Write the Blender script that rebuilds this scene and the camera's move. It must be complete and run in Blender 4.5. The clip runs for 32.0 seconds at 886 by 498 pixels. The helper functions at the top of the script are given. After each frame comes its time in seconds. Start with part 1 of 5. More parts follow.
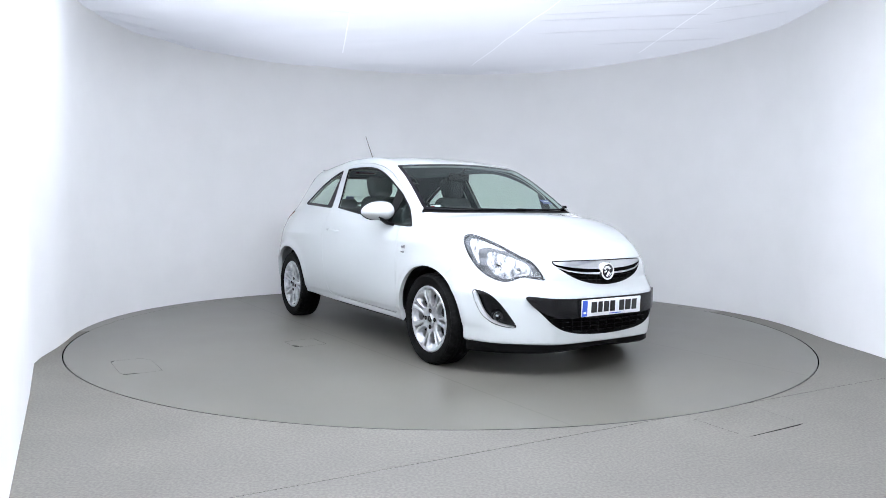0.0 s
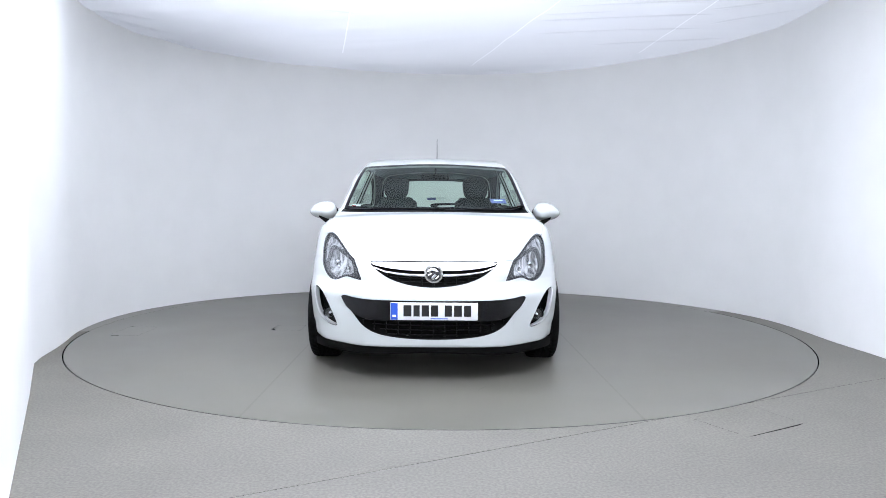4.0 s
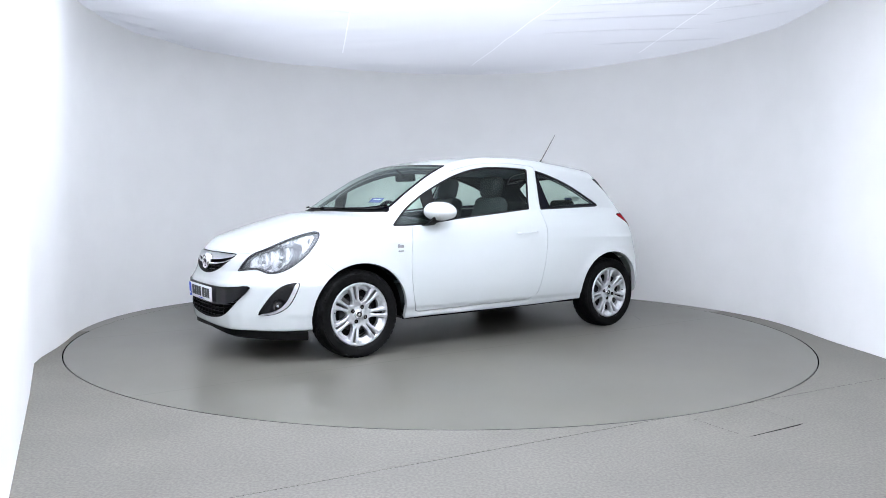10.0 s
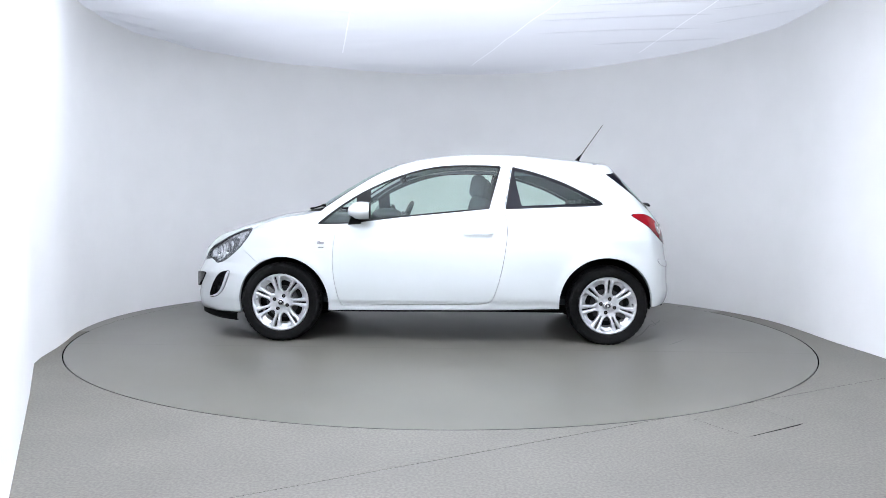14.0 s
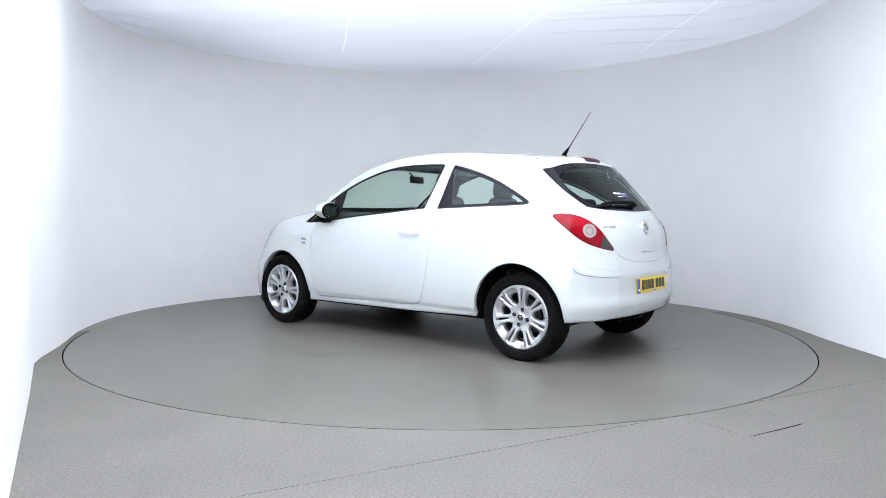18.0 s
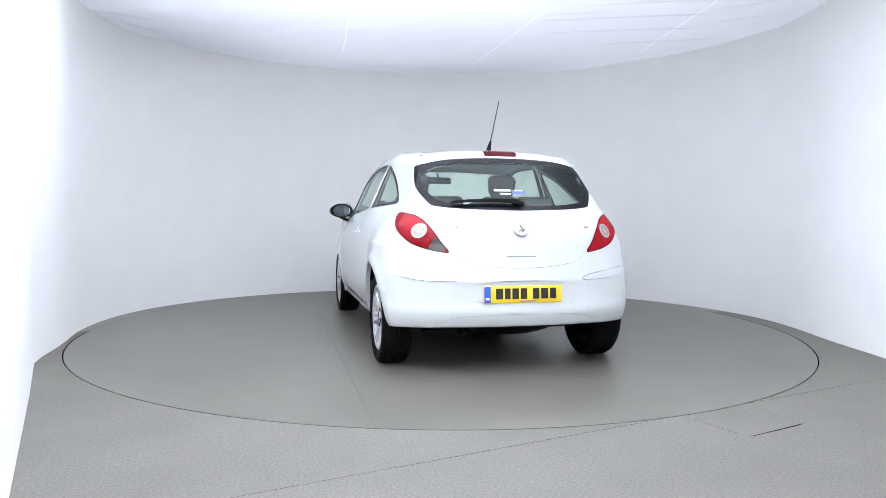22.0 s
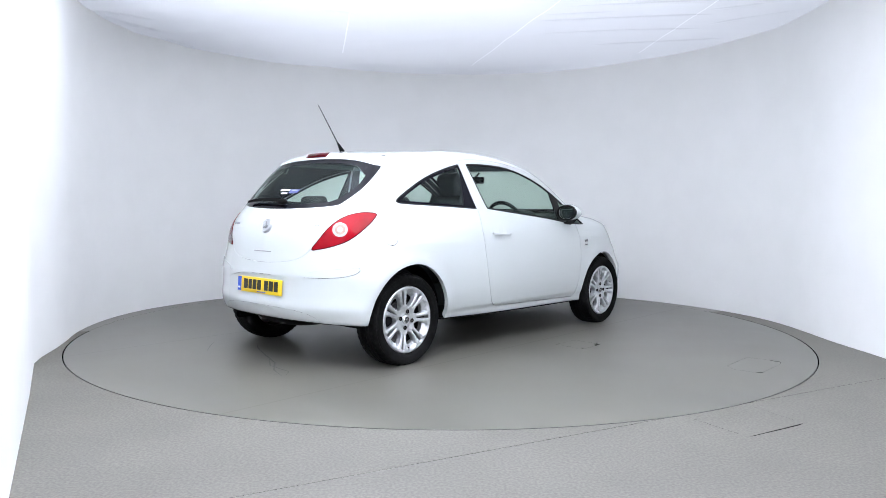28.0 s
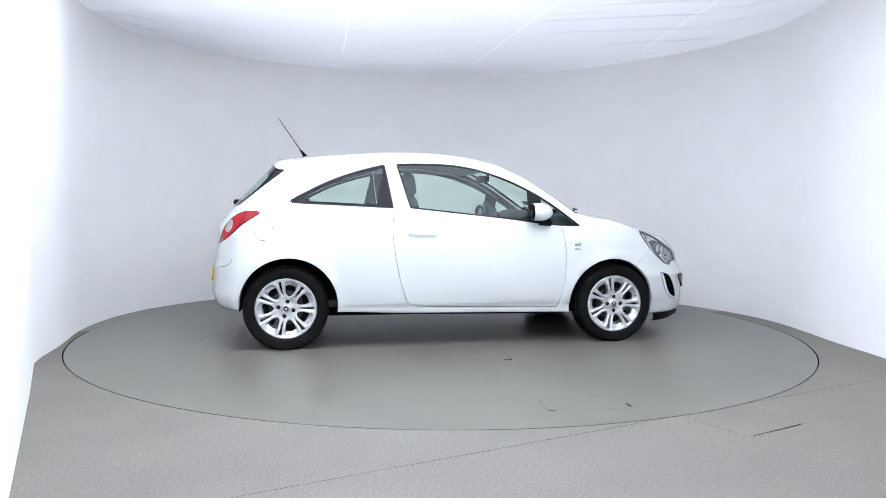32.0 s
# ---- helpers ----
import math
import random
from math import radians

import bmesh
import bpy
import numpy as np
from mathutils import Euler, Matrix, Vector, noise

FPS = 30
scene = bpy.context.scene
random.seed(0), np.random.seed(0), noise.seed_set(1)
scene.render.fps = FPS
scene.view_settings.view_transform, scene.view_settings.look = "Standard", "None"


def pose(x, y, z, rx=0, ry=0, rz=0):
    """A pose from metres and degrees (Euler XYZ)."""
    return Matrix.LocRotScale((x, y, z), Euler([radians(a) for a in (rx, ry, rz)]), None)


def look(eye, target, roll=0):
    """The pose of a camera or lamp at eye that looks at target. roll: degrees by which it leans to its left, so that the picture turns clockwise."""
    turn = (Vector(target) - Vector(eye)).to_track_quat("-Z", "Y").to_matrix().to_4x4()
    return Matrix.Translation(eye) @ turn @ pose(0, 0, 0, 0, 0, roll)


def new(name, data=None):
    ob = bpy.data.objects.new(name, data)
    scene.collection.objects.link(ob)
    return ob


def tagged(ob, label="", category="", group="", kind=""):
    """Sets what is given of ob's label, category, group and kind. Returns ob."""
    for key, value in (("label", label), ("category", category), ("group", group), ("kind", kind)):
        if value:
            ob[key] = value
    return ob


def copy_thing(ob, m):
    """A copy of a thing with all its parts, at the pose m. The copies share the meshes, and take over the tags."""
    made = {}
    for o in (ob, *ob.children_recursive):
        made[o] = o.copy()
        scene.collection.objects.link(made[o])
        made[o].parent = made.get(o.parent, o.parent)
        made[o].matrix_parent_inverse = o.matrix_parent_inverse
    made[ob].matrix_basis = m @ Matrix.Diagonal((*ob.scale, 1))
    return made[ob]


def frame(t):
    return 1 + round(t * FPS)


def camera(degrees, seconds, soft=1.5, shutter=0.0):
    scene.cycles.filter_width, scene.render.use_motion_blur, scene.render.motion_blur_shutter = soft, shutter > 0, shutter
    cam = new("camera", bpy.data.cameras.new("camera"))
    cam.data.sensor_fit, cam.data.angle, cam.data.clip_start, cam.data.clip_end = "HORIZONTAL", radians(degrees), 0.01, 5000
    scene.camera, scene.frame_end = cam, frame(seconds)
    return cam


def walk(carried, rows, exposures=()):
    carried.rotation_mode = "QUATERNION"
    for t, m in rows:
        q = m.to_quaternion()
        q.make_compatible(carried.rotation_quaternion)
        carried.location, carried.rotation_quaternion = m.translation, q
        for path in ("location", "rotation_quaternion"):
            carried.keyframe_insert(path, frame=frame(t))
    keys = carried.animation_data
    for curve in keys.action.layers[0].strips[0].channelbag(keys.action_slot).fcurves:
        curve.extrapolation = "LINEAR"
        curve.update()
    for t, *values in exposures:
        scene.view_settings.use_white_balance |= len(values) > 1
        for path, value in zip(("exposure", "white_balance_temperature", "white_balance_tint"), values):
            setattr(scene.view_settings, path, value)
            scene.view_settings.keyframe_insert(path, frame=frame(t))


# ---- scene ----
# The camera stands still on a tripod before the turntable.
cam = camera(64.02, 32.0, 0.7)
EYE, AIM = (0.0, -6.1607, 1.0221), (0.0105, -0.1708, 0.6884)
walk(cam, [(0, look(EYE, AIM, 0.45)), (32, look(EYE, AIM, 0.45))], [(0, 0.0), (32, 0.0)])

COOL = (0.924, 0.972, 1.077)
# World and lights: a closed white booth, lit through the cloth ceiling and by a softbox over the camera.
world = bpy.data.worlds.new("booth_world")
scene.world = world
world.use_nodes = True
world.node_tree.nodes["Background"].inputs[0].default_value = (0.8, 0.85, 1.0, 1)
world.node_tree.nodes["Background"].inputs[1].default_value = 0.3


def softbox(name, place, target, wide, long, watts, colour=(1.0, 0.985, 0.97)):
    lamp = bpy.data.lights.new(name, "AREA")
    lamp.shape, lamp.size, lamp.size_y, lamp.energy, lamp.color = "RECTANGLE", wide, long, watts, colour
    ob = new(name, lamp)
    ob.matrix_world = look(place, target)
    return ob


softbox("cloth_lamp", (-0.48, -3.3, 2.98), (-0.48, -3.3, 0), 4.6, 4.6, 705, COOL)
softbox("rear_cloth_lamp", (0.5, 0.8, 3.45), (0.5, 0.8, 0), 5.2, 3.6, 59, COOL)
softbox("camera_softbox", (0.3, -7.4, 2.0), (0.2, 0, 1.0), 5.4, 1.2, 84, COOL)


# ---- materials ----
def material(name, colour, rough=0.5, metal=0.0, **more):
    m = bpy.data.materials.new(name)
    m.use_nodes = True
    b = m.node_tree.nodes["Principled BSDF"]
    b.inputs["Base Color"].default_value = (*colour, 1)
    b.inputs["Roughness"].default_value = rough
    b.inputs["Metallic"].default_value = metal
    for key, value in more.items():
        b.inputs[key.replace("_", " ")].default_value = value
    return m


def grain(m, scale, low, high, big=None, bump=0.0, rough=None, stretch=(1, 1, 1)):
    """Mottles a material's colour between two tones, at one or two scales, with fine relief."""
    t = m.node_tree
    b = t.nodes["Principled BSDF"]
    co = t.nodes.new("ShaderNodeTexCoord")
    mp = t.nodes.new("ShaderNodeMapping")
    mp.inputs["Scale"].default_value = stretch
    t.links.new(co.outputs["Object"], mp.inputs["Vector"])
    n = t.nodes.new("ShaderNodeTexNoise")
    n.inputs["Scale"].default_value, n.inputs["Detail"].default_value = scale, 5
    t.links.new(mp.outputs["Vector"], n.inputs["Vector"])
    ramp = t.nodes.new("ShaderNodeValToRGB")
    ramp.color_ramp.elements[0].position, ramp.color_ramp.elements[1].position = 0.36, 0.64
    ramp.color_ramp.elements[0].color, ramp.color_ramp.elements[1].color = (*low, 1), (*high, 1)
    t.links.new(n.outputs["Fac"], ramp.inputs["Fac"])
    out = ramp.outputs["Color"]
    if big:
        n2 = t.nodes.new("ShaderNodeTexNoise")
        n2.inputs["Scale"].default_value, n2.inputs["Detail"].default_value = big[0], 3
        t.links.new(mp.outputs["Vector"], n2.inputs["Vector"])
        r2 = t.nodes.new("ShaderNodeMapRange")
        r2.inputs["From Min"].default_value, r2.inputs["From Max"].default_value = 0.3, 0.7
        r2.inputs["To Min"].default_value, r2.inputs["To Max"].default_value = 1 - big[1], 1 + big[1]
        t.links.new(n2.outputs["Fac"], r2.inputs["Value"])
        mix = t.nodes.new("ShaderNodeVectorMath")
        mix.operation = "SCALE"
        t.links.new(out, mix.inputs[0])
        t.links.new(r2.outputs["Result"], mix.inputs["Scale"])
        out = mix.outputs["Vector"]
    t.links.new(out, b.inputs["Base Color"])
    if rough:
        r3 = t.nodes.new("ShaderNodeMapRange")
        r3.inputs["To Min"].default_value, r3.inputs["To Max"].default_value = rough
        t.links.new(n.outputs["Fac"], r3.inputs["Value"])
        t.links.new(r3.outputs["Result"], b.inputs["Roughness"])
    if bump:
        bp = t.nodes.new("ShaderNodeBump")
        bp.inputs["Strength"].default_value, bp.inputs["Distance"].default_value = bump, 0.002
        t.links.new(n.outputs["Fac"], bp.inputs["Height"])
        t.links.new(bp.outputs["Normal"], b.inputs["Normal"])
    return m


WALL = grain(material("painted_wall", (0.78, 0.78, 0.785), 0.8), 3.0, (0.852, 0.850, 0.838), (0.872, 0.870, 0.858), (0.6, 0.015))
FLOOR = grain(material("grey_vinyl", (0.22, 0.22, 0.215), 0.55, Specular_IOR_Level=0.3), 85, (0.125, 0.118, 0.103), (0.178, 0.169, 0.147), (2.2, 0.06), 0.08)
DISC = grain(material("grey_painted_disc", (0.2, 0.2, 0.19), 0.4, Specular_IOR_Level=0.5), 2.2, (0.119, 0.114, 0.097), (0.137, 0.130, 0.110), (0.8, 0.12), 0.0, (0.30, 0.40))
DARK = material("dark_gap", (0.004, 0.004, 0.004), 0.9, Specular_IOR_Level=0.0)
PAINT = material("white_car_paint", (0.555, 0.584, 0.580), 0.4, Coat_Weight=1.0, Coat_Roughness=0.03)
BLACK = grain(material("black_plastic", (0.018, 0.018, 0.019), 0.55, Specular_IOR_Level=0.08), 220, (0.003, 0.003, 0.003), (0.005, 0.005, 0.005), bump=0.1)
DARK_PLASTIC = grain(material("dark_grey_plastic", (0.025, 0.025, 0.027), 0.24, Specular_IOR_Level=0.30), 260, (0.004, 0.004, 0.005), (0.007, 0.007, 0.008), bump=0.1)
GRILLE_PLASTIC = material("gloss_black_plastic", (0.005, 0.005, 0.005), 0.4, Specular_IOR_Level=0.1)
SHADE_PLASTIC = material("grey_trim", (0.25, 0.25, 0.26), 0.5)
RUBBER = material("seal_rubber", (0.006, 0.006, 0.006), 0.55, Specular_IOR_Level=0.2)
FRIT = material("black_glass_border", (0.006, 0.006, 0.010), 0.06, Specular_IOR_Level=0.14)
TYRE = grain(material("tyre_rubber", (0.018, 0.018, 0.018), 0.6, Specular_IOR_Level=0.08), 60, (0.004, 0.004, 0.004), (0.008, 0.008, 0.008), (9, 0.25))
ALLOY = grain(material("silver_alloy", (0.72, 0.73, 0.75), 0.34, 0.72), 40, (0.50, 0.51, 0.525), (0.60, 0.61, 0.625))
# alloy inside the wheel, the shade behind the spokes put into its colour
SHADED_ALLOY = material("shaded_alloy", (0.03, 0.03, 0.032), 0.5, 0.4)
DARK_METAL = grain(material("dark_metal", (0.1, 0.1, 0.1), 0.45, 0.6), 30, (0.07, 0.065, 0.06), (0.13, 0.13, 0.13))
CHROME = material("chrome", (0.78, 0.79, 0.80), 0.10, 1.0)
CHROME_BAR = material("bright_chrome_bar", (0.62, 0.63, 0.65), 0.14, 1.0)
FOG_TRIM = material("satin_lamp_surround", (0.72, 0.73, 0.75), 0.30, 0.8)
SATIN = material("satin_chrome", (0.42, 0.43, 0.44), 0.24, 1.0)
MIRROR = material("mirror_silver", (0.26, 0.29, 0.29), 0.02, 1.0)
BEZEL = material("dark_bezel", (0.028, 0.028, 0.033), 0.4, 0.0, Specular_IOR_Level=0.25)
# bright and dark facet reflections are put into the mottled colour
REFLECTOR = grain(material("glint_painted_reflector", (0.6, 0.61, 0.63), 0.16, 0.35), 34, (0.13, 0.133, 0.145), (0.80, 0.81, 0.82), bump=0.5, stretch=(1, 1, 0.25))
LAMP_TRIM = grain(material("silver_lamp_trim", (0.4, 0.4, 0.42), 0.25, 0.2), 14, (0.085, 0.087, 0.094), (0.125, 0.127, 0.134))
BULB = material("clear_bulb", (0.85, 0.86, 0.88), 0.08, 0.2)
RED_LENS = grain(material("red_lens", (0.25, 0.004, 0.006), 0.08, Specular_IOR_Level=0.22), 5, (0.22, 0.001, 0.005), (0.34, 0.002, 0.010))
CLEAR_LENS = material("clear_ribbed_lens", (0.42, 0.40, 0.39), 0.12, 0.3, Coat_Weight=1.0)
AMBER_LENS = grain(material("amber_lens", (0.5, 0.33, 0.25), 0.12, Coat_Weight=0.5), 50, (0.26, 0.150, 0.12), (0.34, 0.22, 0.18))
GREY_LENS = material("grey_lens", (0.035, 0.035, 0.032), 0.15, Coat_Weight=0.3)
BRAKE_LENS = material("dark_red_lens", (0.055, 0.001, 0.003), 0.2, Specular_IOR_Level=0.08)
BLUE = material("blue_band", (0.02, 0.09, 0.55), 0.4)
PLATE_WHITE = material("white_plate", (0.78, 0.79, 0.80), 0.35)
PLATE_YELLOW = material("yellow_plate", (0.80, 0.56, 0.02), 0.35)
CHARACTER = material("black_print", (0.012, 0.012, 0.012), 0.4)
STICKER_WHITE = material("white_sticker", (0.75, 0.76, 0.78), 0.5)
STICKER_BLUE = material("blue_sticker", (0.09, 0.11, 0.32), 0.5)
LINING = grain(material("dark_lining", (0.035, 0.036, 0.038), 0.8), 8, (0.016, 0.020, 0.023), (0.020, 0.025, 0.029))
HEADLINING = grain(material("grey_headlining", (0.16, 0.165, 0.165), 0.9), 150, (0.10, 0.13, 0.145), (0.13, 0.165, 0.18))
INTERIOR = grain(material("dark_interior_plastic", (0.028, 0.03, 0.032), 0.6), 14, (0.010, 0.014, 0.017), (0.014, 0.019, 0.022))
SEAT_CLOTH = grain(material("dark_seat_cloth", (0.03, 0.031, 0.034), 0.95), 6, (0.026, 0.030, 0.033), (0.032, 0.036, 0.039))


def pane(name, tint, gloss=1.0):
    """Thin glass: tinted see-through with a mirror gloss that grows at grazing angles."""
    m = bpy.data.materials.new(name)
    m.use_nodes = True
    t = m.node_tree
    t.nodes.clear()
    out = t.nodes.new("ShaderNodeOutputMaterial")
    clear = t.nodes.new("ShaderNodeBsdfTransparent")
    clear.inputs[0].default_value = (*tint, 1)
    shine = t.nodes.new("ShaderNodeBsdfGlossy")
    shine.inputs["Roughness"].default_value = 0.02
    shine.inputs["Color"].default_value = (0.88 * gloss, 0.98 * gloss, 0.97 * gloss, 1)
    facing = t.nodes.new("ShaderNodeLayerWeight")
    facing.inputs[0].default_value = 0.5
    power = t.nodes.new("ShaderNodeMath")
    power.operation, power.inputs[1].default_value = "POWER", 5.0
    t.links.new(facing.outputs["Facing"], power.inputs[0])
    fr = t.nodes.new("ShaderNodeMapRange")
    fr.inputs["To Min"].default_value, fr.inputs["To Max"].default_value = 0.03, 0.75
    t.links.new(power.outputs[0], fr.inputs["Value"])
    mix = t.nodes.new("ShaderNodeMixShader")
    t.links.new(fr.outputs[0], mix.inputs[0])
    t.links.new(clear.outputs[0], mix.inputs[1])
    t.links.new(shine.outputs[0], mix.inputs[2])
    t.links.new(mix.outputs[0], out.inputs[0])
    return m


GLASS = pane("green_tinted_glass", (0.79, 0.89, 0.83))
LENS = pane("clear_lamp_lens", (0.93, 0.94, 0.95))


def cloth(name, tone=1.0):
    """White stretched cloth that lets light through."""
    m = bpy.data.materials.new(name)
    m.use_nodes = True
    t = m.node_tree
    t.nodes.clear()
    out = t.nodes.new("ShaderNodeOutputMaterial")
    n = t.nodes.new("ShaderNodeTexNoise")
    n.inputs["Scale"].default_value = 2.0
    ramp = t.nodes.new("ShaderNodeValToRGB")
    ramp.color_ramp.elements[0].color, ramp.color_ramp.elements[1].color = (0.745 * tone, 0.755 * tone, 0.79 * tone, 1), (0.80 * tone, 0.81 * tone, 0.845 * tone, 1)
    t.links.new(n.outputs["Fac"], ramp.inputs["Fac"])
    d, s, mix = t.nodes.new("ShaderNodeBsdfDiffuse"), t.nodes.new("ShaderNodeBsdfTranslucent"), t.nodes.new("ShaderNodeMixShader")
    mix.inputs[0].default_value = 0.5
    t.links.new(ramp.outputs[0], d.inputs[0])
    t.links.new(ramp.outputs[0], s.inputs[0])
    t.links.new(d.outputs[0], mix.inputs[1])
    t.links.new(s.outputs[0], mix.inputs[2])
    t.links.new(mix.outputs[0], out.inputs[0])
    return m


CLOTH = cloth("white_ceiling_cloth")
# the seams' extra glow is put into a lighter tone of the cloth
CLOTH_SEAM = cloth("brightened_sewn_cloth", 1.18)
JOINT = grain(material("joint_filler", (0.1, 0.1, 0.09), 0.37, Specular_IOR_Level=0.5), 30, (0.106, 0.101, 0.086), (0.120, 0.115, 0.098))
SCUFF = grain(material("scuffed_paint", (0.12, 0.12, 0.115), 0.5), 40, (0.10, 0.10, 0.095), (0.15, 0.15, 0.145))


# ---- the booth ----
def mesh_object(name, V, F, mat, parent=None, smooth=False, label=""):
    me = bpy.data.meshes.new(name)
    me.from_pydata([tuple(v) for v in V], [], [tuple(f) for f in F])
    me.materials.append(mat)
    if smooth:
        me.shade_smooth()
    ob = new(name, me)
    if parent:
        ob.parent = parent
    if label:
        ob["label"] = label
    return ob


R_DISC = 2.918
# plan of the wall: straight along the right, round the back, then a corner and a panel towards the camera on the left
WALL_PLAN = [(3.115, -8.0), (3.115, -2.961), (3.127, -1.324), (3.106, -0.616), (3.116, -0.26), (3.122, 0.101), (3.102, 0.428), (3.033, 0.75), (2.917, 1.063), (2.76, 1.364), (2.565, 1.647),
             (2.337, 1.91), (2.078, 2.147), (1.792, 2.356), (1.481, 2.533), (1.15, 2.676), (0.802, 2.783), (0.443, 2.853), (0.076, 2.883), (-0.291, 2.873), (-0.654, 2.825), (-1.009, 2.738),
             (-1.348, 2.614), (-1.669, 2.454), (-1.965, 2.261), (-2.233, 2.037), (-2.469, 1.787), (-2.669, 1.513), (-2.831, 1.219), (-2.95, 0.911), (-3.018, 0.591), (-3.043, 0.266), (-3.024, -0.084),
             (-2.962, -0.445), (-2.858, -0.796), (-2.783, -1.075), (-2.71, -1.406), (-2.647, -1.594), (-2.226, -2.371), (-1.917, -2.956), (-1.516, -3.717), (-1.255, -4.215)]
wall_line = [WALL_PLAN[0], WALL_PLAN[1]]
for k in range(2, len(WALL_PLAN) - 1):
    p, q = Vector(WALL_PLAN[k]), Vector(WALL_PLAN[k + 1])
    if k < 35:
        t0, t1 = (q - Vector(WALL_PLAN[k - 1])) / 2, (Vector(WALL_PLAN[k + 2]) - p) / 2
        wall_line += [tuple(p * (1 + 2 * u) * (1 - u) ** 2 + t0 * u * (1 - u) ** 2 + q * u * u * (3 - 2 * u) + t1 * u * u * (u - 1)) for u in (0, 0.25, 0.5, 0.75)]
    else:
        wall_line.append(tuple(p))
wall_line.append(WALL_PLAN[-1])
V, F = [], []
n = len(wall_line)
H_WALL = 2.83
for i, (x, y) in enumerate(wall_line):
    px, py = wall_line[max(i - 1, 0)]
    qx, qy = wall_line[min(i + 1, n - 1)]
    d = Vector((qx - px, qy - py)).normalized()
    ox, oy = x + 0.08 * d.y, y - 0.08 * d.x
    V += [(x, y, 0), (x, y, H_WALL), (ox, oy, H_WALL), (ox, oy, 0)]
for i in range(n - 1):
    a, b = 4 * i, 4 * i + 4
    F += [(a, b, b + 1, a + 1), (a + 2, b + 2, b + 3, a + 3)]
tagged(mesh_object("wall_curved", V, F, WALL, smooth=True), "white painted curved wall round the turntable", "wall", kind="structure")

# ---- body form: smooth curves through a few stations, blended into one closed skin ----
def curve(pts):
    """A smooth curve through stations (a, b), without overshoot."""
    p = np.array(sorted(pts), float)
    x, y = p[:, 0], p[:, 1]
    h = np.diff(x)
    s = np.diff(y) / h
    m = np.zeros(len(x))
    m[0], m[-1] = s[0], s[-1]
    for i in range(1, len(x) - 1):
        if s[i - 1] * s[i] > 0:
            w1, w2 = 2 * h[i] + h[i - 1], h[i] + 2 * h[i - 1]
            m[i] = (w1 + w2) / (w1 / s[i - 1] + w2 / s[i])

    def f(q):
        q = np.clip(q, x[0], x[-1])
        i = np.clip(np.searchsorted(x, q, side="right") - 1, 0, len(x) - 2)
        u = (q - x[i]) / h[i]
        return (y[i] * (1 + 2 * u) * (1 - u) ** 2 + m[i] * h[i] * u * (1 - u) ** 2
                + y[i + 1] * u * u * (3 - 2 * u) + m[i + 1] * h[i] * u * u * (u - 1))
    return f


SECTION = curve([(0.10, 0.74), (0.22, 0.797), (0.275, 0.806), (0.31, 0.822), (0.45, 0.842), (0.60, 0.846), (0.75, 0.838), (0.85, 0.822),
                 (0.95, 0.785), (1.01, 0.753), (1.10, 0.712), (1.20, 0.672), (1.30, 0.630), (1.37, 0.598), (1.50, 0.53)])
WAIST = curve([(-2.0, 0.05), (-1.55, 0.022), (-1.25, -0.012), (-0.9, 0.0), (0.8, 0.0), (1.2, -0.004), (1.5, 0.02), (1.7, 0.06), (2.1, 0.12)])
UPPER = curve([(-2.0, 0.10), (-1.5, 0.076), (-1.2, 0.055), (-0.5, 0.002), (0.4, 0.0), (0.75, 0.025), (1.0, 0.06), (1.5, 0.06), (2.1, 0.10)])
TOP = curve([(-2.2, 1.31), (-1.335, 1.400), (-1.14, 1.425), (-0.97, 1.437), (-0.74, 1.447), (-0.5, 1.457), (-0.27, 1.460), (-0.08, 1.452),
             (0.154, 1.430), (0.30, 1.408), (0.45, 1.372), (0.65, 1.288), (0.80, 1.203), (0.95, 1.113), (1.10, 1.022), (1.20, 0.989), (1.35, 0.968),
             (1.55, 0.914), (1.70, 0.867), (1.80, 0.832), (1.895, 0.795), (1.97, 0.748), (2.045, 0.675), (2.2, 0.50)])
NOSE = curve([(0.05, -0.16), (0.12, -0.07), (0.19, -0.02), (0.30, -0.004), (0.40, 0.0), (0.47, 0.0), (0.52, -0.012), (0.60, -0.022), (0.66, -0.035),
              (0.72, -0.07), (0.85, -0.17)])
NOSE_PLAN = curve([(0, 0), (0.25, 0.006), (0.40, 0.030), (0.48, 0.078), (0.54, 0.132), (0.63, 0.215), (0.69, 0.285), (0.77, 0.40), (0.83, 0.58), (0.87, 0.85), (1.0, 2.0)])
TAIL = curve([(0.15, -1.73), (0.22, -1.795), (0.29, -1.828), (0.345, -1.846), (0.38, -1.850), (0.45, -1.842), (0.565, -1.838), (0.60, -1.832), (0.70, -1.815), (0.80, -1.802),
              (0.89, -1.776), (0.98, -1.715), (1.03, -1.675), (1.10, -1.612), (1.246, -1.475), (1.36, -1.372), (1.45, -1.34)])
TAIL_PLAN = curve([(0, 0), (0.25, 0.010), (0.43, 0.043), (0.55, 0.087), (0.63, 0.135), (0.70, 0.190), (0.76, 0.245), (0.81, 0.310), (0.85, 0.38), (0.88, 0.46), (1.0, 1.0)])
UNDER = curve([(-2.0, 0.285), (-1.57, 0.268), (-0.86, 0.245), (-0.47, 0.231), (0.88, 0.214), (1.6, 0.185), (2.1, 0.185)])


def smax(a, b, k):
    return np.maximum(a, b) + np.maximum(k - np.abs(a - b), 0) ** 2 / (4 * k)


